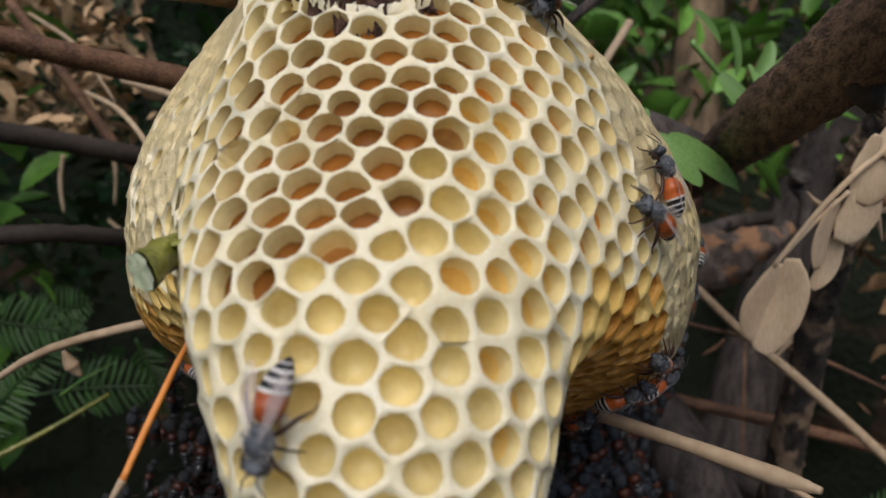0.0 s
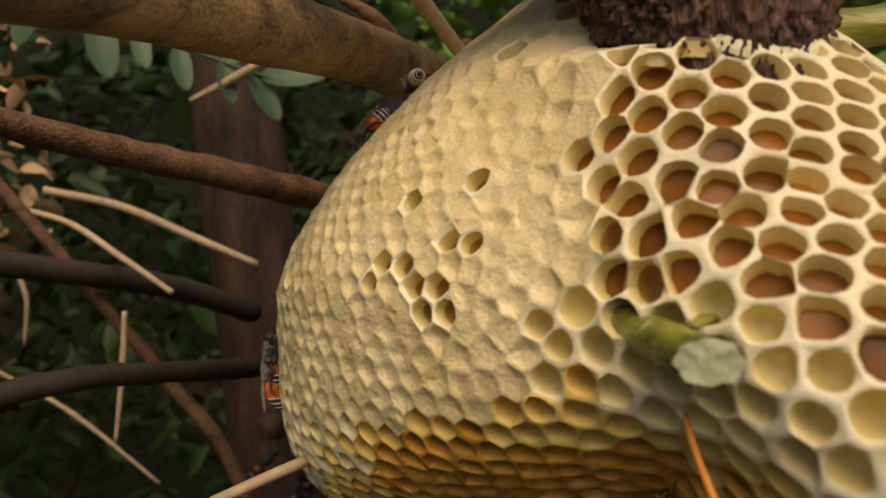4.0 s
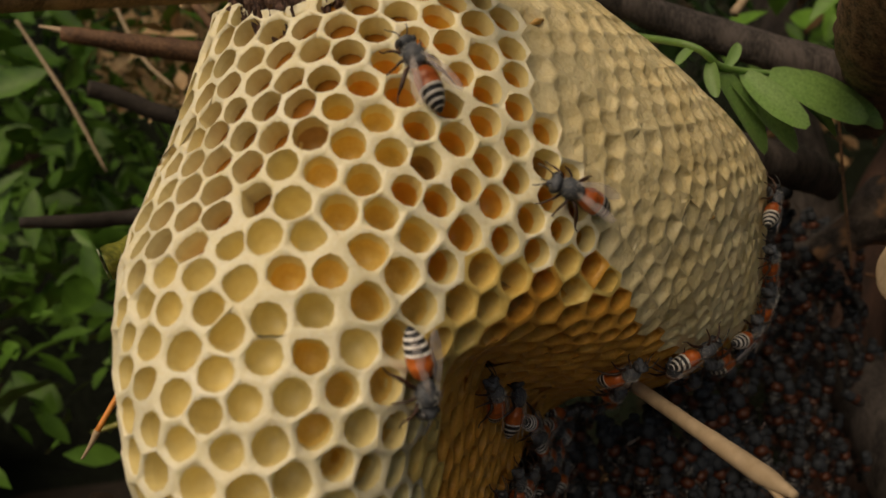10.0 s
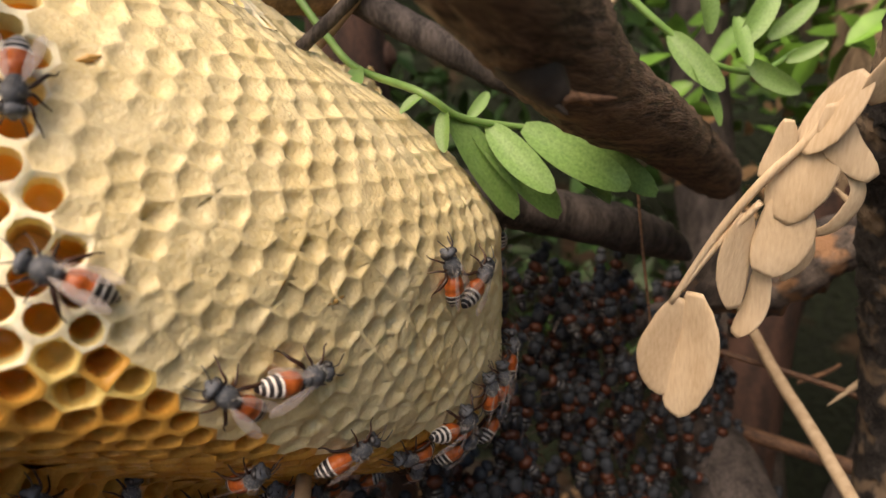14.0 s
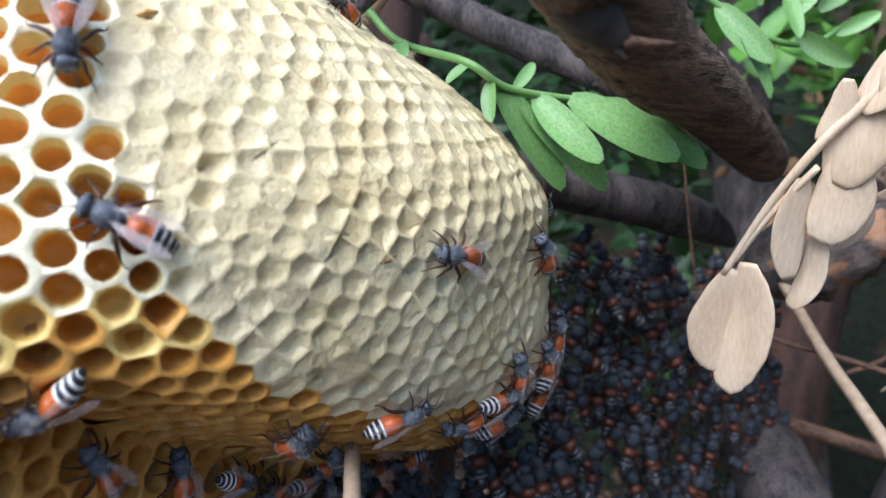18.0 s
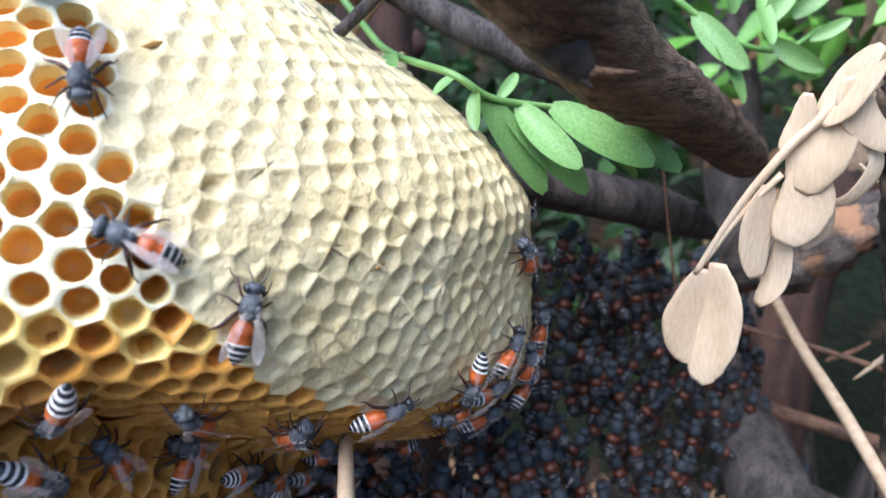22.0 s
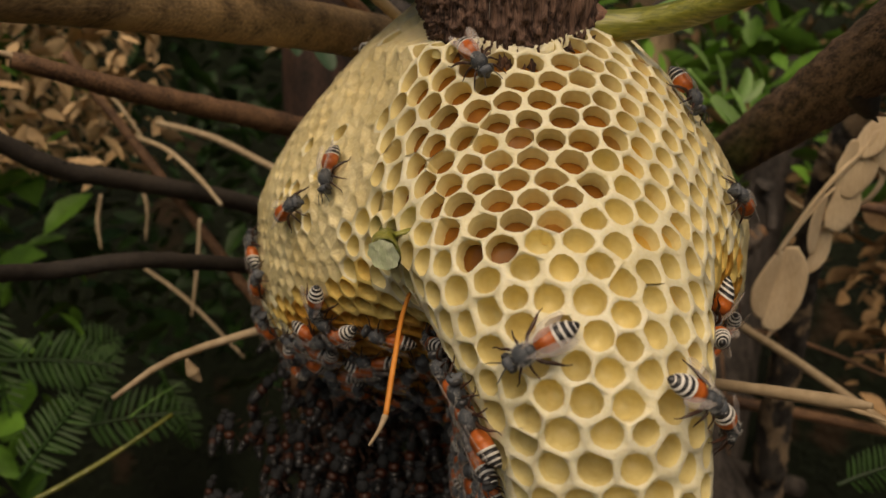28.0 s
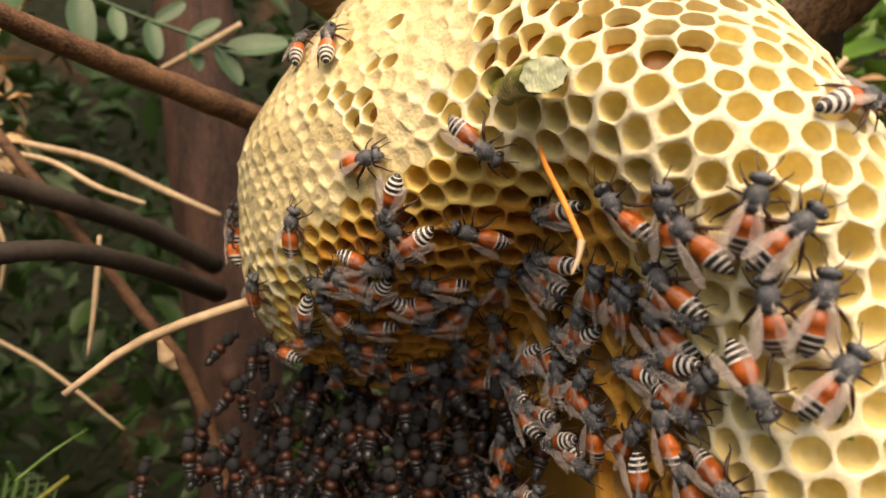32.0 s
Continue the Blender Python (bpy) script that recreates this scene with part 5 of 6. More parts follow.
def leaf_mesh(name, mat, length=1.0, width=0.34, curl=0.10, fold=0.06, rows=11):
    """A leaflet of unit length along +y with a midrib, rounded tip and slight curl."""
    verts, faces = [], []
    for k in range(rows + 1):
        t = k / rows
        w = width * 0.5 * (max(math.sin(math.pi * min(t * 0.97 + 0.02, 1)), 0.0) ** 0.42)
        side = 0.09 * width * math.sin(math.pi * t)
        z = -curl * t * t * length
        for x, dz in ((-1, fold), (-0.5, fold * 0.35), (0, 0.0), (0.5, fold * 0.35), (1, fold)):
            verts.append(((x * w + side) * length, t * length, z + dz * w / width * 2 * length))
    for k in range(rows):
        for c in range(4):
            a = k * 5 + c
            faces.append((a, a + 1, a + 6, a + 5))
    me = bpy.data.meshes.new(name)
    me.from_pydata(verts, [], faces)
    me.materials.append(mat)
    me.shade_smooth()
    return me


# Leaf colour darkened to set a single sprig in shade.
SHADELEAF = paint("leaf_in_shade", (0.02, 0.06, 0.03), (0.075, 0.16, 0.08), 150, 0.5, 0.15, per_object=0.2)
SHADELET = leaf_mesh("leaflet", SHADELEAF, width=0.42)
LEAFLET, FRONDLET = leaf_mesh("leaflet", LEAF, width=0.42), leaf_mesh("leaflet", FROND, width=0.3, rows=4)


def leaf_at(me, base, tip, wide, parent, roll=0.0, name="leaflet", facing=Vector((0.25, -0.75, 0.6))):
    """A leaflet from base to tip, in metres in the parent's space."""
    way = tip - base
    y = way.normalized()
    z = (facing - y * facing.dot(y)).normalized()
    m = Matrix((y.cross(z), y, z)).transposed().to_4x4()
    ob = new(name, me)
    ob.parent = parent
    ob.matrix_basis = Matrix.Translation(base) @ m @ Matrix.Rotation(roll, 4, "Y") @ Matrix.Diagonal((way.length * wide, way.length, way.length, 1))
    return ob


def sprig(name, stalk, leaves, label, wide=1.0, mat=LEAF, radius=0.55, group=""):
    o = mm(*stalk[0])
    t = thing(name, o, label, "leaves", group)
    part("stalk", tube([mm(*p) - o for p in stalk], [radius * 0.001, radius * 0.0007], sides=7), mat, t)
    for base, tip, roll in leaves:
        leaf_at(LEAFLET if mat is LEAF else SHADELET, mm(*base) - o, mm(*tip) - o, wide, t, roll, facing=Vector((0.5, -0.6, 0.6)))
    return t


sprig("leaf_sprig", [(-9, 36, 27), (-3, 36, 22), (4, 35, 18), (16.5, 33.5, 15.4), (19.0, 37.6, 12.8), (21.5, 43.7, 11.9), (25.3, 51.0, 11.4)],
      [((20.4, 41.3, 11.8), (29.0, 42.8, 5.3), 0.2), ((22.8, 44.8, 11.7), (34.1, 51.6, 5.9), 0.1), ((18.0, 36.8, 13.0), (24.7, 43.3, 1.8), -0.3), ((18.6, 39.8, 12.0), (26.9, 49.4, 1.8), -0.2),
       ((24.6, 49.0, 11.3), (35.0, 57.6, 5.0), -0.1), ((22.5, 47.2, 11.5), (29.7, 56.5, 3.5), -0.3), ((18.3, 35.9, 13.5), (20.3, 33.6, 9.2), 0.4), ((17.0, 33.9, 15.3), (16.0, 31.0, 13.2), 0.2), ((19.1, 39.1, 12.5), (19.6, 41.9, 15.9), 0.1), ((4, 35, 18), (8.5, 31.5, 16.5), 0.2)],
      "sprig of smooth green oblong leaflets", 0.84)
sprig("leaf_sprig", [(23.0, 66.1, 29.4), (27.4, 69.2, 25.1), (31.5, 75.0, 21.1), (35.5, 82.8, 20.1), (37.9, 90.5, 23.6)],
      [((28.0, 69.7, 24.4), (35.7, 70.9, 17.5), 0.4), ((29.5, 72.0, 22.4), (36.2, 71.7, 13.2), -0.6), ((30.9, 75.4, 24.8), (29.7, 74.0, 34.1), 0.3), ((34.0, 79.5, 23.6), (37.1, 82.2, 32.4), 0.2),
       ((34.5, 80.9, 21.5), (41.4, 83.6, 17.4), 0.8), ((35.5, 85.6, 24.9), (40.6, 87.9, 30.7), 0.1), ((32.8, 79.5, 27.4), (36.6, 77.1, 21.1), -0.2), ((37.3, 88.0, 21.9), (42.3, 89.4, 24.8), 0.4), ((27.7, 70.8, 29.6), (23.6, 65.4, 34.8), 0.0)],
      "sprig of narrow green leaflets above the pods", 0.85)
sprig("leaf_sprig", [(59.3, 54.7, 33.7), (60.0, 52.2, 26.0), (60.0, 49.4, 19.5)],
      [((60.9, 54.6, 29.5), (70.0, 58.1, 22.9), 0.2), ((61.1, 51.1, 20.8), (68.2, 52.9, 11.4), -0.3)],
      "broad bluish green leaves on a stalk", 0.95)
sprig("leaf_sprig", [(-101.0, 70.3, 57.6), (-87.4, 70.9, 50.5), (-70.3, 71.5, 43.4), (-54.4, 72.1, 37.4)],
      [((-95.3, 70.6, 54.1), (-92.9, 68.9, 40.9), 0.2), ((-87.4, 70.9, 50.5), (-85.3, 69.1, 42.5), 0.2), ((-79.4, 71.2, 47.0), (-77.1, 69.4, 37.9), 0.1), ((-78.3, 71.2, 47.0), (-72.2, 72.3, 51.8), 0.3),
       ((-70.3, 71.5, 43.4), (-67.8, 69.7, 34.9), 0.0), ((-70.3, 71.5, 43.4), (-64.2, 72.6, 47.6), 0.2), ((-64.6, 71.7, 41.0), (-58.6, 70.1, 31.6), 0.1), ((-62.4, 71.8, 40.1), (-48.8, 73.2, 42.2), 0.3), ((-104.4, 70.2, 58.8), (-112.5, 68.1, 48.0), 0.2)],
      "sprig of rounded grey green leaflets, darkened for shade", 1.1, SHADELEAF)
sprig("leaf_sprig", [(54.7, 36.6, 45.8), (62.9, 34.3, 37.4), (71.2, 33.0, 28.7)],
      [((60.0, 36.1, 41.8), (65.6, 30.3, 26.4), 0.3), ((66.6, 34.7, 35.6), (71.1, 28.7, 19.8), 0.3), ((57.5, 36.9, 44.0), (58.4, 33.5, 30.9), -0.2)],
      "large soft pale green leaves", 0.8)

# dried pods on their stalk
o = mm(63.1, 50.8, 22.1)
pods = thing("pod_string", o, "string of curled tan dry seed pods", "pods")
part("stalk", tube([mm(*p) - o for p in [(66.5, 50.9, 25.5), (63.1, 50.8, 22.1), (57.0, 50.2, 17.4), (52.8, 50.1, 12.1), (49.3, 50.1, 8.0), (45.0, 50.6, 1.6), (40.3, 51.6, -7.1)]], [0.0007, 0.0006, 0.00055, 0.0005, 0.0004], sides=7), POD, pods)
part("stalk", tube([mm(*p) - o for p in [(49.1, 50.8, 5.7), (45.2, 50.9, 0.7), (41.4, 51.4, -5.4)]], [0.0004, 0.0004, 0.0003], sides=7), POD, pods)
LOWER_PODS = [([(41.3, 51.8, -6.4), (38.8, 52.8, -13.0), (38.7, 54.0, -16.9), (40.1, 55.3, -19.3)], 2.1), ([(42.9, 51.6, -5.4), (43.4, 53.1, -11.5), (41.6, 54.4, -17.8), (40.2, 55.2, -21.8)], 2.5),
              ([(47.8, 50.9, 4.4), (46.6, 52.1, -1.4), (46.6, 53.6, -6.8)], 1.6), ([(49.1, 54.0, -1.0), (48.4, 55.4, -6.4), (46.4, 55.6, -10.4)], 1.3),
              ([(51.6, 51.4, 7.0), (51.2, 52.7, 2.3), (49.3, 53.2, -2.2)], 2.5), ([(52.8, 53.5, 4.2), (52.9, 54.8, -0.0), (50.9, 54.9, -2.9)], 0.9)]
UPPER_PODS = [([(54.6, 50.7, 12.9), (52.6, 51.2, 8.5), (50.6, 51.8, 4.0)], 2.6), ([(55.6, 52.3, 11.0), (57.3, 53.3, 7.6), (55.6, 53.8, 4.0), (53.2, 53.4, 2.5)], 0.75), ([(55.0, 49.6, 15.9), (55.8, 50.6, 12.3), (58.6, 52.4, 9.0)], 1.5),
              ([(57.5, 49.9, 18.6), (54.9, 50.1, 14.9), (52.4, 50.2, 11.3)], 2.2), ([(64.3, 50.8, 23.6), (60.9, 50.7, 19.9), (57.3, 50.5, 16.2)], 2.2), ([(51.4, 49.0, 14.2), (50.8, 49.7, 11.2), (49.1, 50.0, 8.2)], 1.05)]
for k, (way, w) in enumerate(LOWER_PODS + UPPER_PODS):
    w *= 1.12
    grow = [w * 0.00104 * math.sin(math.pi * (0.03 + 0.94 * n / 12)) ** 0.42 for n in range(13)]
    part("pod", tube([mm(*p) - o for p in way], grow, sides=26, flat=0.17, rough=0.07, grain=0.05, seed=k, steps=10, face=(-0.33 + 0.7 * math.sin(2.3 * k), 0.9, 0.28 + 0.6 * math.cos(3.1 * k))), POD, pods)


def frond(base, way, size, n, seed):
    """A feathery compound leaf: a rachis with pairs of leaflets."""
    rng = random.Random(seed)
    o = mm(*base)
    t = thing("feather_leaf", o, "feathery green compound leaf in the undergrowth", "leaves", "undergrowth")
    way = Vector(way).normalized()
    side = way.cross(Vector((0.3, -1, 0.2))).normalized()
    pts = [way * (size * k / 4) + Vector((0, 0, -0.12 * size * (k / 4) ** 2)) for k in range(5)]
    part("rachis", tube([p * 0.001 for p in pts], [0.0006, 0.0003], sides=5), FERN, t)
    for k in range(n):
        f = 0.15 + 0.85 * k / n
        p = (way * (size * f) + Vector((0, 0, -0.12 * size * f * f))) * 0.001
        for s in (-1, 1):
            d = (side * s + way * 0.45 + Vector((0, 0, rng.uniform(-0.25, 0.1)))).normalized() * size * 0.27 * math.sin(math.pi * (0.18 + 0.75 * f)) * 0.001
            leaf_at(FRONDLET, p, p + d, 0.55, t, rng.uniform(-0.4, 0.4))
    return t


for k, (base, way, size) in enumerate([
        ((-127.8, 56.5, -59.9), (0.5, 0.2, 0.8), 34), ((-146.5, 69.7, -51.2), (0.9, 0.1, 0.5), 36), ((-143.9, 47.9, -26.9), (0.1, 0.2, -1), 38), ((-177.4, 37.9, -16.9), (-0.3, 0.3, -0.9), 36),
        ((-193.4, 37.6, 8.4), (-0.6, 0.2, -0.6), 38), ((-121.4, 37.3, -67.9), (0.4, 0.2, 0.7), 34), ((-144.0, 25.4, -76.1), (0.5, 0.1, -0.5), 36), ((-127.0, 59.5, -63.4), (0.7, 0.3, 0.2), 40), ((-119.0, 85.7, -52.8), (0.3, 0.2, -0.8), 30),
        ((-141.2, 51.2, -44.7), (0.8, 0.2, 0.1), 38), ((-196.3, 15.8, -11.3), (-0.5, 0.2, -0.8), 40), ((-149.1, 30.0, -64.7), (-0.4, 0.2, -0.7), 36), ((61.5, 86.3, -61.8), (0.6, 0.2, 0.3), 26), ((-185.8, 61.1, 35.3), (0.6, 0.3, -0.4), 36)]):
    frond(base, way, size * 0.8, 13, 40 + k)


def clutter(name, label, category, me_mat, count, spread, size, seed, tan=False):
    """Leaves past counting, scattered through a wedge of the thicket: heading, distance and height in turn."""
    rng = random.Random(seed)
    verts, faces = [], []
    (a0, a1), (r0, r1), (z0, z1) = spread
    for _ in range(count):
        a, r, z = radians(rng.uniform(a0, a1)), rng.uniform(r0, r1), rng.uniform(z0, z1)
        c = mm(-math.sin(a) * r, math.cos(a) * r, z)
        l, w = rng.uniform(*size) * 0.001, rng.uniform(0.3, 0.55)
        turn = Euler((rng.uniform(-1.2, 1.2), rng.uniform(-1.0, 1.0), rng.uniform(0, math.tau))).to_matrix()
        base = len(verts)
        out = [(0, 0), (0.35 * w, 0.25), (0.5 * w, 0.5), (0.32 * w, 0.8), (0, 1.0), (-0.32 * w, 0.8), (-0.5 * w, 0.5), (-0.35 * w, 0.25)]
        bend = rng.uniform(-0.3, 0.5) if tan else rng.uniform(-0.1, 0.2)
        verts += [c + turn @ Vector((x * l, (y - 0.5) * l, (abs(x) * 0.4 - bend * y * y) * l)) for x, y in out] + [c + turn @ Vector((0, 0, -bend * 0.25 * l))]
        faces += [(base + k, base + (k + 1) % 8, base + 8) for k in range(8)]
    return tagged(from_lists(name, verts, faces, me_mat), label, category, kind="stuff")


clutter("undergrowth", "dense green leaves behind the comb", "leaves", HEDGE, 3600, ((62, 110), (150, 430), (-95, 140)), (7, 20), 1)
clutter("undergrowth", "green leaves between the branches, darkened for shade", "leaves", FERN, 2200, ((10, 66), (190, 470), (-85, 135)), (7, 18), 7)
clutter("undergrowth", "green leaves beyond the branches", "leaves", HEDGE, 3000, ((-75, 13), (170, 430), (5, 190)), (9, 22), 2)
clutter("leaf_litter", "dry tan leaves caught in the twigs", "dry leaves", TAN, 1700, ((53, 74), (140, 280), (2, 66)), (3, 9), 3, True)
clutter("leaf_litter", "dry brown leaves and stalks among the twigs", "dry leaves", DRY, 1400, ((-80, 8), (205, 400), (-35, 110)), (5, 13), 4, True)
clutter("leaf_litter", "rusty dead leaves hanging in the twigs", "dry leaves", DRY, 900, ((-58, -24), (165, 290), (-60, 55)), (4, 12), 9, True)
clutter("leaf_litter", "brown dead leaves on the ground", "dry leaves", DRY, 900, ((-90, 100), (60, 600), (-348, -325)), (15, 45), 5, True)

# Unseen leaves added overhead, to keep sky light off the left background.
clutter("canopy", "unseen leaves added overhead to shade the background", "leaves", FERN, 450, ((5, 100), (90, 420), (200, 330)), (22, 46), 6)

# the hanging bees
_rng = random.Random(33)
_spots = []
for _ in range(520):
    a, b = _rng.random(), _rng.random()
    # a curtain below the low branch, from the crown's back outwards
    p = Vector((9.9, 59.8, -10.9)) * (1 - a) * (1 - b) + Vector((7.2, 147.8, -28.5)) * a * (1 - b) + Vector((9.3, 27.9, -64.9)) * (1 - a) * b + Vector((39.8, 126.8, -104.9)) * a * b
    back = _rng.choice((0, 0, 5, 10))
    _spots.append((mm(p.x - back * 0.7 + _rng.gauss(0, 3), p.y + back * 0.7 + _rng.gauss(0, 3), p.z + _rng.gauss(0, 2)), (0.75 + _rng.gauss(0, 0.25), -0.6 + _rng.gauss(0, 0.25), _rng.gauss(0.1, 0.25))))
for _ in range(210):
    a, b = _rng.random(), _rng.random()
    p = Vector((-13.4, 18.7, -47.6)) * (1 - a) * (1 - b) + Vector((17.3, 59.2, -40.4)) * a * (1 - b) + Vector((-9.7, 5.0, -66.6)) * (1 - a) * b + Vector((28.9, 49.1, -70.0)) * a * b
    _spots.append((mm(p.x + _rng.gauss(0, 3), p.y + _rng.gauss(0, 3), p.z + _rng.gauss(0, 2)), (0.75 + _rng.gauss(0, 0.25), -0.6 + _rng.gauss(0, 0.25), _rng.gauss(0.1, 0.25))))
swarm("hanging_bees", "curtain of crowded grey and rust bees, coloured as in shade", _spots, 5)
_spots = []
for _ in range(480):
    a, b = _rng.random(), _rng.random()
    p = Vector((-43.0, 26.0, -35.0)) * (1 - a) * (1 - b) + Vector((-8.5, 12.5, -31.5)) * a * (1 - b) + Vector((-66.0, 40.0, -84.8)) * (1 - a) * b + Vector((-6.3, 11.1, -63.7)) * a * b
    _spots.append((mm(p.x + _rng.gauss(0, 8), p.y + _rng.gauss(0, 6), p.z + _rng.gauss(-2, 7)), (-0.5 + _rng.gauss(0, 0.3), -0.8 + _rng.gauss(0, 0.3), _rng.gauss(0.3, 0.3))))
swarm("hanging_bees", "mass of crowded grey and rust bees, coloured as in deep shade", _spots, 6, dim=True)

def motions():
    """Everything that moves but the camera: seconds, place in millimetres, heading."""
    crawl(BEES["rest1"], [(12, 26.7, -9.7, 3, -0.48, -0.77, 0.42)])
    crawl(BEES["top2"], [(10, -3.5, 53.5, 11.1, 0, 0.3, 1), (10.9, 18.6, 9, 18.1, -0.62, 0.57, 0.54), (11.7, 19.6, 6.2, 17, 0.02, -0.98, -0.18), (12, 21, 3.8, 15.4, -0.17, -0.98, -0.05), (12.7, 16.5, -7.4, 15.9, 0.15, -0.89, -0.42), (13, 18.4, -8, 14.1, 0.09, -0.91, -0.41), (13.7, 19.2, -8.4, 13.2, 0.58, -0.41, -0.7), (14, 19.1, -8.8, 13.2, 0.62, -0.31, -0.72), (15, 19.1, -9.5, 12.8, 0.67, -0.17, -0.72), (15.5, 19.1, -9.4, 12.9, 0.62, -0.3, -0.72)])
    crawl(BEES["neck3"], [(5.2, 60, -130, 20, "fly"), (5.6, 45, -110, 15, "fly"), (6, 11.2, -34.6, -1, 0.15, 0.65, 0.74), (6.4, 15, -31.7, 0.1, 0.3, 0.76, 0.57), (7, 11.5, -32.5, 1.3, 0.35, 0.69, 0.63), (7.5, 11.8, -31.8, 2, 0.55, 0.67, 0.5), (8, 12.7, -29.9, 3.7, 0.38, 0.72, 0.58), (8.5, 15.1, -26, 6, 0.2, 0.79, 0.58), (8.8, 20, -70, 20, "fly"), (9.3, 120, -90, 90, "fly"), (10, 300, -300, 200, "fly")])
    crawl(BEES["neck4"], [(7, -30, -120, 40, "fly"), (7.4, 0, -95, 25, "fly"), (7.8, 6.9, -34.7, -0.5, 0.17, 0.57, 0.81), (8, 9, -33, 1.5, 0.15, 0.64, 0.75), (8.5, 11.3, -31.6, 2.5, 0.43, 0.68, 0.59), (9, 17.5, -26.3, 3.3, 0.52, 0.82, 0.23), (9.5, 18.1, -21.4, 7, -0.46, 0.37, 0.81), (10, 16.4, -16.9, 11.9, -0.69, 0.08, 0.72), (10.5, 13.6, -20.1, 12.3, -0.85, -0.36, 0.39), (11, 6, -24.1, 12.7, -1, -0.07, 0.02), (11.5, 3.1, -21.1, 16.6, 0.1, -0.66, -0.75), (12.2, -30, -70, 50, "fly"), (13, -200, -300, 150, "fly")])
    crawl(BEES["edge5"], [(7, 27.8, 0.5, -11.7, -0.08, -0.93, 0.35), (7.5, 23.8, -11, -9.3, 0.03, -0.91, 0.42), (8, 22.6, -23.5, -6.9, -0.12, -0.7, 0.7), (8.5, 22.2, -26.3, -5.5, -0.3, -0.55, 0.78), (9, 22.7, -25.9, -7.4, -0.19, -0.93, 0.31), (9.5, 22.4, -29.1, -7.5, -0.3, 0.32, 0.9), (10, 22.8, -25.4, -8.8, 0.04, 0.04, -1), (10.5, 22.2, -23.6, -11.1, -0.33, 0.94, -0.06), (11, 22.7, -24.7, -8.8, -0.21, 0.94, -0.29), (12, 21.9, -22.3, -9.2, -0.16, 0.98, 0.1)])
    crawl(BEES["left6"], [(4.5, -31.9, 12.7, 17.6, -0.76, -0.11, -0.64), (5, -34.2, 4.5, 11.5, -0.71, 0.2, -0.68), (6, -38.8, 2.3, 1.1, 0.36, -0.25, 0.9), (6.5, -37.6, 0.4, 1.5, -0.54, 0.68, -0.5), (7, -22, -18, -6, 0.49, -0.29, -0.82), (7.5, -19.8, -17.4, -11.3, -0.22, 0.71, -0.67)])
    crawl(BEES["low7"], [(11, 26.1, 12.3, -19.2, 0.28, -0.74, 0.61), (11.5, 29.1, 10.8, -15, 0.44, -0.44, 0.78), (12, 29.9, 8.4, -12.6, 0.38, -0.42, 0.82), (13, 30.4, 5.9, -10, 0.17, -0.62, 0.76), (13.7, 30.1, 1.1, -7.6, -0.03, -0.82, 0.57), (14, 30.1, 0.7, -7.4, -0, -0.77, 0.63), (15, 29.1, -2.4, -8.2, -0.36, -0.93, -0.1), (15.5, 25.2, -5.7, -11, -0.88, -0.3, -0.36), (17.5, 25.3, -13.9, -6.6, 0.01, -0.85, 0.52), (18.2, 22.3, -14.5, -9.3, -0.69, -0.07, -0.72)])
    crawl(BEES["cap8"], [(11, -100, -200, 120, "fly"), (12, -10, -75, 25, "fly"), (12.3, 16.3, -19.1, 10.6, 0.7, -0.07, -0.71), (13, 25.6, -7.7, 6.6, 0.58, 0.61, -0.54), (13.3, 28.3, -2.6, 4.3, 0.45, 0.6, -0.66), (13.7, 31.1, 7.2, -6.9, 0.05, 0.93, -0.35), (14, 31, 6.8, -7.1, 0.1, 0.99, 0.05), (14.2, 31.2, 8.4, -5.4, 0.05, 0.38, 0.92), (14.8, 29.8, -0.3, -7.9, 0.4, 0.56, 0.73), (15.5, 22.6, 7.1, -18.9, 0.78, -0.21, 0.58)])
    crawl(BEES["cap9"], [(11, 28.8, 31, -10.1, 0.21, -0.63, 0.74), (13, 29.9, 26.9, -5.1, 0.1, -0.46, 0.88), (14, 30.3, 24.3, -1.2, 0, -0.36, 0.93), (15, 29.9, 23.7, 2.1, -0.24, -0.1, 0.97), (15.5, 30.5, 23.1, -0.4, -0.08, -0.13, 0.99), (17.5, 27.9, 34.4, -4.4, 0.25, -0.62, 0.75)])
    crawl(BEES["cap10"], [(15.5, 29.1, 30.2, -3, -0.2, 0.8, 0.57), (17.5, 30.9, 19.7, -1.8, 0.1, -0.97, 0.23), (18, 31.1, 17.6, -2.1, 0.07, -0.97, 0.23), (18.6, 31, 19.6, -4.6, 0.09, -0.99, -0.1), (19, 31.1, 17.9, -5.1, 0.04, -0.63, -0.77), (19.5, 30.6, 22.3, -8.2, 0.05, -0.61, -0.79), (20, 30.5, 23.1, -3.8, -0.1, 0.71, 0.7), (20.5, 30.4, 24.2, -5.7, -0.14, 0.88, 0.46), (21, 30.1, 25.6, -6.8, -0.13, 0.77, 0.63), (21.5, 30.6, 3.8, -7.3, 0.21, 0.66, 0.72), (22, 29.8, -2.3, -3.3, 0.09, 0.27, 0.96), (22.5, 29.9, -1.9, -2.6, 0.09, 0.42, 0.9), (23, 29.4, -4.1, -2.8, -0.05, -0.25, 0.97), (23.5, 27.9, -9.1, -2.5, -0.26, -0.76, 0.6), (24, 28.9, -5.4, -5.9, -0.37, -0.7, -0.61), (24.5, 27.7, -6.5, -8.1, -0.38, 0.6, -0.71), (25, 28.7, -2.2, -9.2, -0.14, 0.55, -0.83), (25.5, 27.2, 1.9, -12.8, -0.14, 0.83, -0.54)])
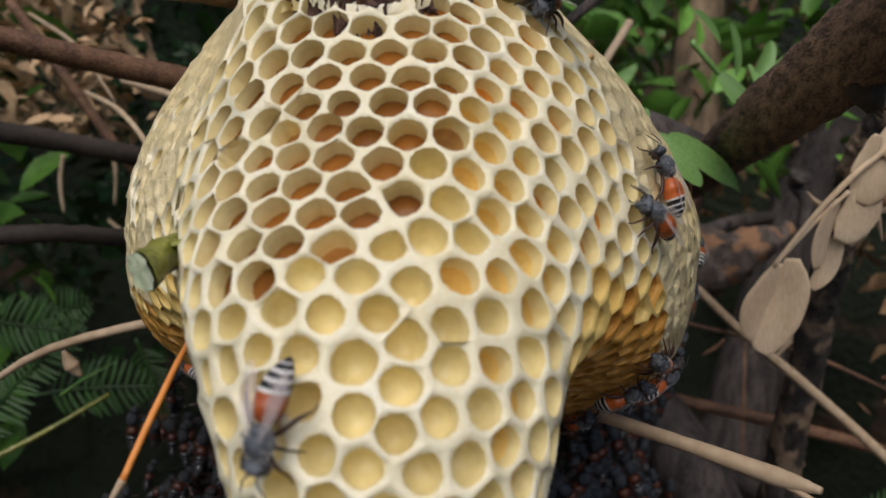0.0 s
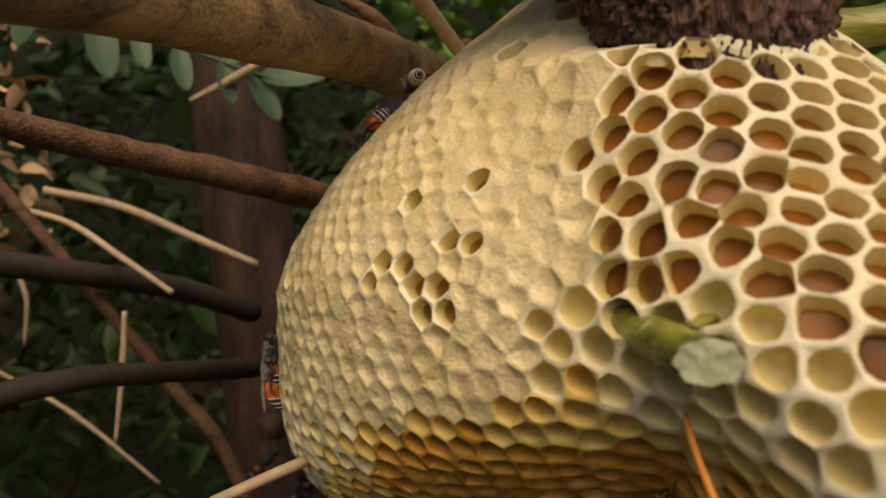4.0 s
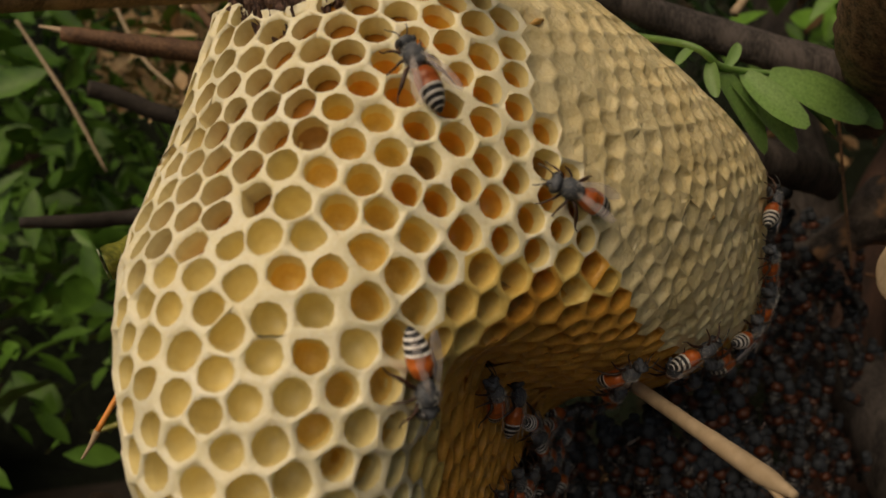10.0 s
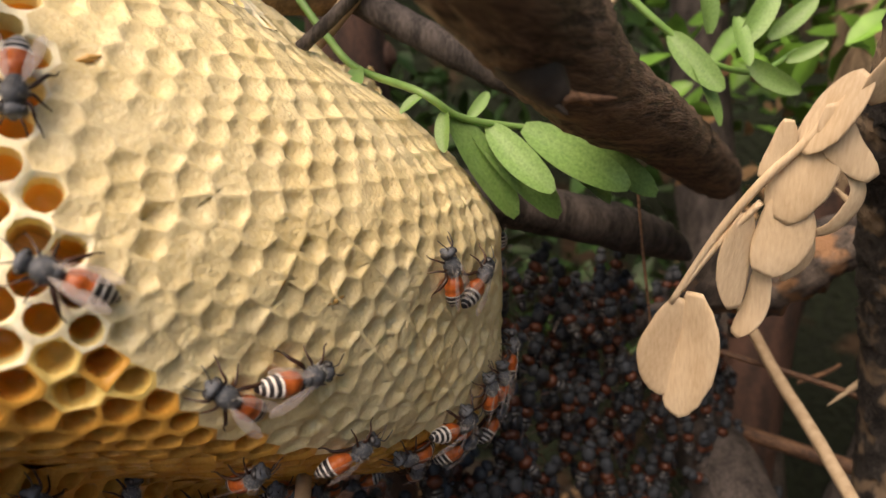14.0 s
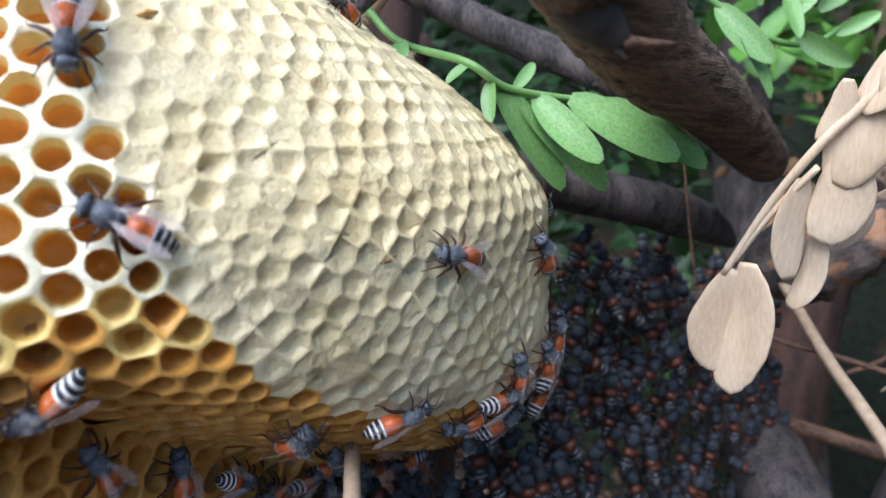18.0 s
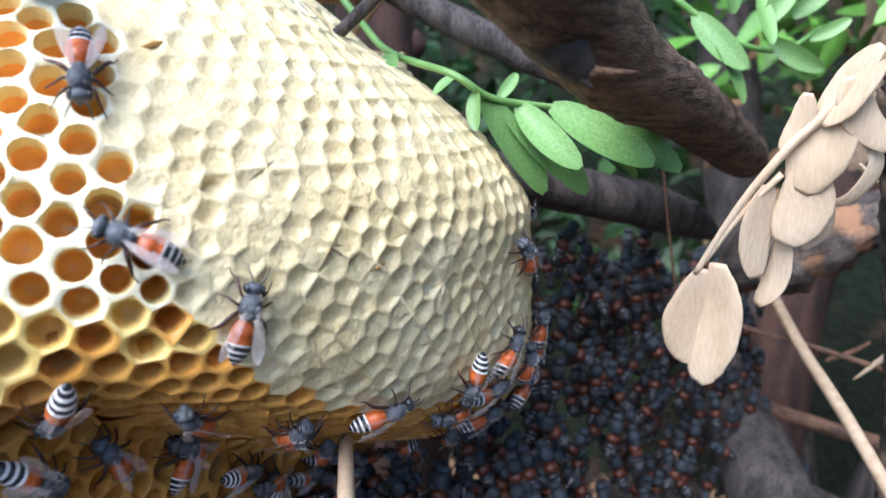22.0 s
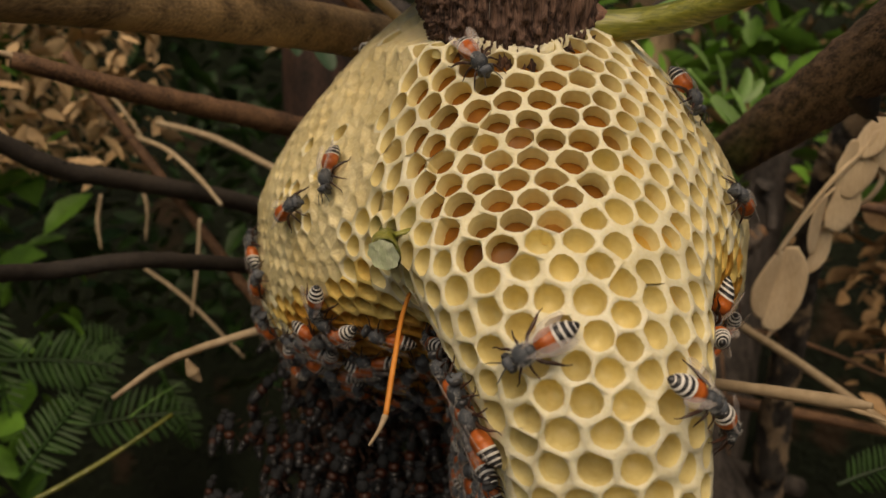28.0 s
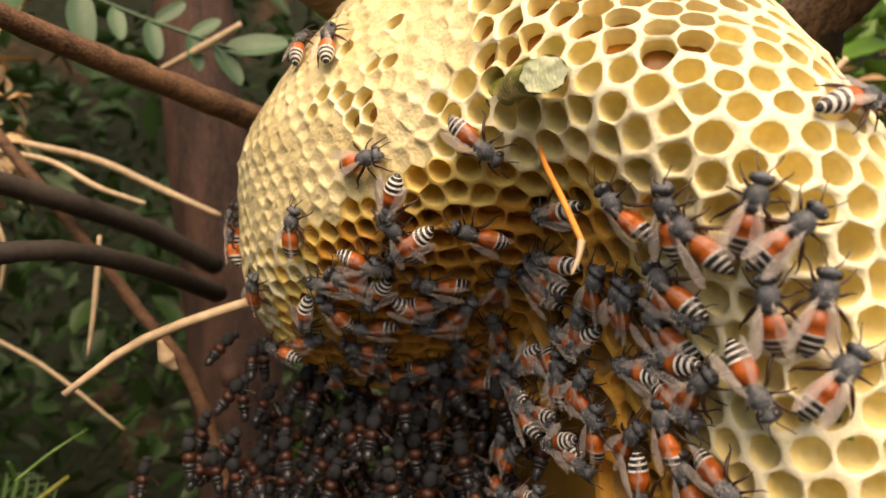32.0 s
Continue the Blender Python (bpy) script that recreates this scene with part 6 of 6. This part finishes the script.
    crawl(BEES["cap11"], [(17.5, 27.6, 30.2, -19.1, 0.41, -0.35, 0.84), (18, 28.3, 30.3, -16.5, 0.31, -0.43, 0.85), (19, 29.1, 29.6, -11.6, 0.11, -0.14, 0.98), (19.5, 28.2, 33.1, -11.6, 0.09, -0.07, 0.99), (20, 28.4, 32.3, -11, 0.07, -0.06, 1), (20.5, 28.8, 30.7, -11.6, 0.14, -0.26, 0.95), (21, 28.9, 30.2, -12.7, 0.16, -0.24, 0.96), (21.5, 27.7, 33.2, -16.2, 0.29, -0.32, 0.9), (22, 28.3, 31.7, -14.6, -0.01, 0.51, 0.86), (23, 28.6, 29.7, -15.6, 0.1, 0.37, 0.92)])
    crawl(BEES["cap12"], [(17.5, 27.3, 34, -16.6, 0.33, -0.37, 0.87), (18, 25, 38.4, -17.9, -0.12, 0.48, 0.87), (19, 26.3, 36.5, -16.6, 0.49, -0.53, 0.69), (20, 27.5, 35.4, -7.4, 0.22, -0.51, 0.83), (20.5, 29, 30.8, -5.9, 0.15, -0.55, 0.82), (21, 27.4, 35.1, -13.1, -0.03, 0.32, 0.95), (21.5, 22.9, 40.5, -20.3, 0.32, -0.14, 0.94), (22, 28.9, 25, -17.5, -0.38, -0.11, -0.92), (23, 27.6, 30.2, -19, 0.19, -0.94, 0.3)])
    crawl(BEES["top13"], [(14, -3.5, 53.5, 11.1, 0, 0.3, 1), (22.5, 7.8, -18.7, 17.3, 0.65, -0.35, -0.68), (23.5, -5.1, -19.9, 16.2, 0.74, -0.12, -0.67), (24, -1.9, -22, 15.1, 0.71, -0.55, -0.43), (25, -1.3, -22, 15.4, 0.58, -0.57, -0.58), (25.3, 0, -22.3, 15.3, 0.59, -0.55, -0.59)])
    crawl(BEES["trunk14"], [(23, -30, -60, 60, "fly"), (23.6, -8, -40, 42, "fly"), (24, 5.9, -18.8, 18.2, -0.39, 0.57, 0.72), (24.5, -20, -60, 50, "fly"), (25.2, -80, -40, 80, "fly")])
    crawl(BEES["neckA"], [(25.5, 5.4, -28.8, -36.7, 0, 0.3, 1), (27, 14.7, -37.5, -6.6, -0.53, -0.64, -0.56), (27.5, 11.1, -40, -10, -0.09, -0.29, -0.95), (27.8, 11.4, -37.9, -5.9, -0.79, -0.42, -0.45), (28, 9.3, -39.7, -9.4, -0.82, -0.08, -0.56), (28.4, 9.6, -39.8, -9.9, -0.47, -0.16, -0.87), (28.7, 8.3, -39.9, -13.6, -0.31, 0.1, -0.95), (29, 11.4, -40.2, -11.2, 0.83, -0.1, -0.55), (29.3, 13.8, -39.6, -9.6, 0.95, 0.14, -0.27), (29.6, 12.2, -40.1, -10.9, 0.99, 0.06, -0.12), (30, 13.1, -39.7, -9.6, 0.83, 0.36, 0.44), (30.2, 12.9, -39.3, -8.5, 0.48, 0.53, 0.7), (30.5, 16.1, -37.5, -7.5, 0.58, 0.71, 0.41), (31, 16.5, -37.6, -8, 0.82, 0.57, 0.03)])
    crawl(BEES["neckB"], [(25.5, 5.4, -28.8, -36.7, 0, 0.3, 1), (27, 17.2, -38.2, -9.7, 0.81, 0.25, -0.53), (27.5, 19.1, -37.6, -11.9, 0.72, 0.44, -0.53), (28, 21.8, -35, -13.2, 0.54, 0.68, -0.5), (28.5, 21.9, -34.8, -13, 0.27, 0.03, -0.96), (29, 23.3, -32.2, -15.2, 0.58, 0.47, -0.67)])
    crawl(BEES["left1"], [(25, -37.2, 13.3, -26.7, 0, 0.3, 1), (27.5, -18.3, -17.5, 7.1, 0.08, -0.63, -0.77), (28, -18.2, -19.3, 4.4, 0.07, -0.52, -0.85), (29, -17.1, -21.8, -0.9, 0.13, -0.19, -0.97), (30, -16.4, -22.2, -5.2, 0.17, 0.07, -0.98), (30.5, -15.8, -22.6, -5.1, 0.53, -0.17, -0.83), (31, -13.7, -23.8, -4.5, 0.87, -0.5, -0.03), (32, -10.8, -24.7, -7, 0.82, 0.02, -0.58)])
    crawl(BEES["left2"], [(25, -37.2, 13.3, -26.7, 0, 0.3, 1), (27.5, -23.2, -16.4, 2.4, 0.54, -0.69, -0.49), (29, -26, -14.5, -3.8, -0.42, 0.39, 0.82), (30, -27.6, -13, -0.6, -0.28, 0.41, 0.87), (30.5, -28.1, -12.1, 1.1, -0.32, 0.58, 0.75), (31, -28, -11.4, 2.9, -0.16, 0.57, 0.81), (32, -26.3, -8.5, 9.3, 0.07, 0.59, 0.8)])
    crawl(BEES["left3"], [(25, -37.2, 13.3, -26.7, 0, 0.3, 1), (29, -30.9, -9.3, -4.8, 0.62, -0.75, 0.24), (30, -31.2, -9, -5.6, 0.64, -0.77, 0.07), (30.5, -29.1, -11.4, -6.4, 0.68, -0.73, 0), (31, -26.1, -14.5, -5.8, 0.68, -0.66, 0.32), (32, -22.4, -17.7, -6.3, 0.77, -0.64, 0.07)])
    crawl(BEES["left4"], [(25, -37.2, 13.3, -26.7, 0, 0.3, 1), (29, -33.1, -5.9, -13.1, 0.41, -0.71, 0.57), (30, -30.4, -9.3, -11.4, 0.06, -0.32, 0.94), (30.5, -31.2, -8.5, -11.7, 0.17, -0.42, 0.89), (31, -31.3, -8.3, -11.7, 0.21, -0.46, 0.86), (32, -31.2, -8.5, -11.7, 0.25, -0.49, 0.84)])
    crawl(BEES["left5"], [(25, -37.2, 13.3, -26.7, 0, 0.3, 1), (29, -34.5, -4.3, 1.2, -0.21, 0.61, 0.77), (30, -33.2, -2.9, 6.4, 0.08, 0.59, 0.8), (30.5, -32, -2.5, 8.6, 0.09, 0.68, 0.73), (31, -29.9, -4.2, 9.6, 0.5, 0.28, 0.82), (32, -30.7, -0.7, 11.7, 0.19, 0.62, 0.76)])
    crawl(BEES["left6b"], [(4.5, -25.1, 12.5, 22.1, -0.42, 0.89, 0.21)])
    crawl(BEES["left7"], [(4.5, -42.8, 10.7, -8.1, -0, 0.06, 1)])
    crawl(BEES["right1"], [(23, 27.6, 29.6, -19.5, -0.09, 0.99, 0.13)])
    crawl(BEES["fly1"], [(0, 86, 65, 20, "fly"), (0.6, 43, 12, 9, "fly"), (1, 34, 5, 7, "fly"), (1.3, 39, 13, 17, "fly"), (1.8, 82, 69, 66, "fly"), (2.5, 300, 200, 100, "fly")])
    crawl(BEES["pair1"], [(0, 26.7, -4.5, 6.5, -0.53, -0.03, 0.85), (0.5, 24.9, -0.9, 10.3, -0.58, 0.23, 0.78), (1, 25.7, -2.8, 8.6, -0.21, -0.97, -0.15), (1.2, 20.4, -12.3, 10.2, -0.22, -0.94, -0.25), (1.6, 70, 20, 20, "fly"), (2.2, 200, 100, 80, "fly")])
    crawl(BEES["front0"], [(0, 10, -39.8, -9.3, -0.06, -0.3, -0.95), (0.3, 12, -38.3, -6.7, -0.04, -0.56, -0.83), (0.6, -10, -110, -30, "fly"), (1, -120, -170, 10, "fly")])
    crawl(BEES["topr0"], [(0, 13.8, -8.8, 18.1, -0.03, -0.92, -0.4), (0.3, 13.3, -5.7, 19.7, -0.06, -0.96, -0.28), (0.6, 16, 0.4, 18.4, -0.25, 0.87, 0.43), (1, 20.6, -6.1, 12.9, 0.68, -0.22, -0.7), (1.3, 60, -10, 20, "fly"), (2, 200, 60, 60, "fly")])
    crawl(BEES["blur12"], [(0.8, -60, -110, 40, "fly"), (1.15, -14, -50, 18, "fly"), (1.5, -70, -90, 60, "fly")])
    crawl(BEES["edgel"], [(20, 5.4, -28.8, -36.7, 0, 0.3, 1), (23.5, 17.7, -35, -5.9, -0.15, -0.72, -0.68), (24, 6.4, -38.9, -9.2, -0.62, -0.3, -0.72), (25.3, 5.6, -38.6, -11.4, -0.07, -0.84, -0.54), (27, 5.4, -28.8, -36.7, 0, 0.3, 1)])
    for k, (bee, row) in enumerate(CLIMBERS):
        climb(bee, row, k)
    for k, (bee, row) in enumerate(LATE):
        settle(bee, row, k)
    for k, (bee, row) in enumerate(STILL):
        fidget(bee, row, k)


motions()
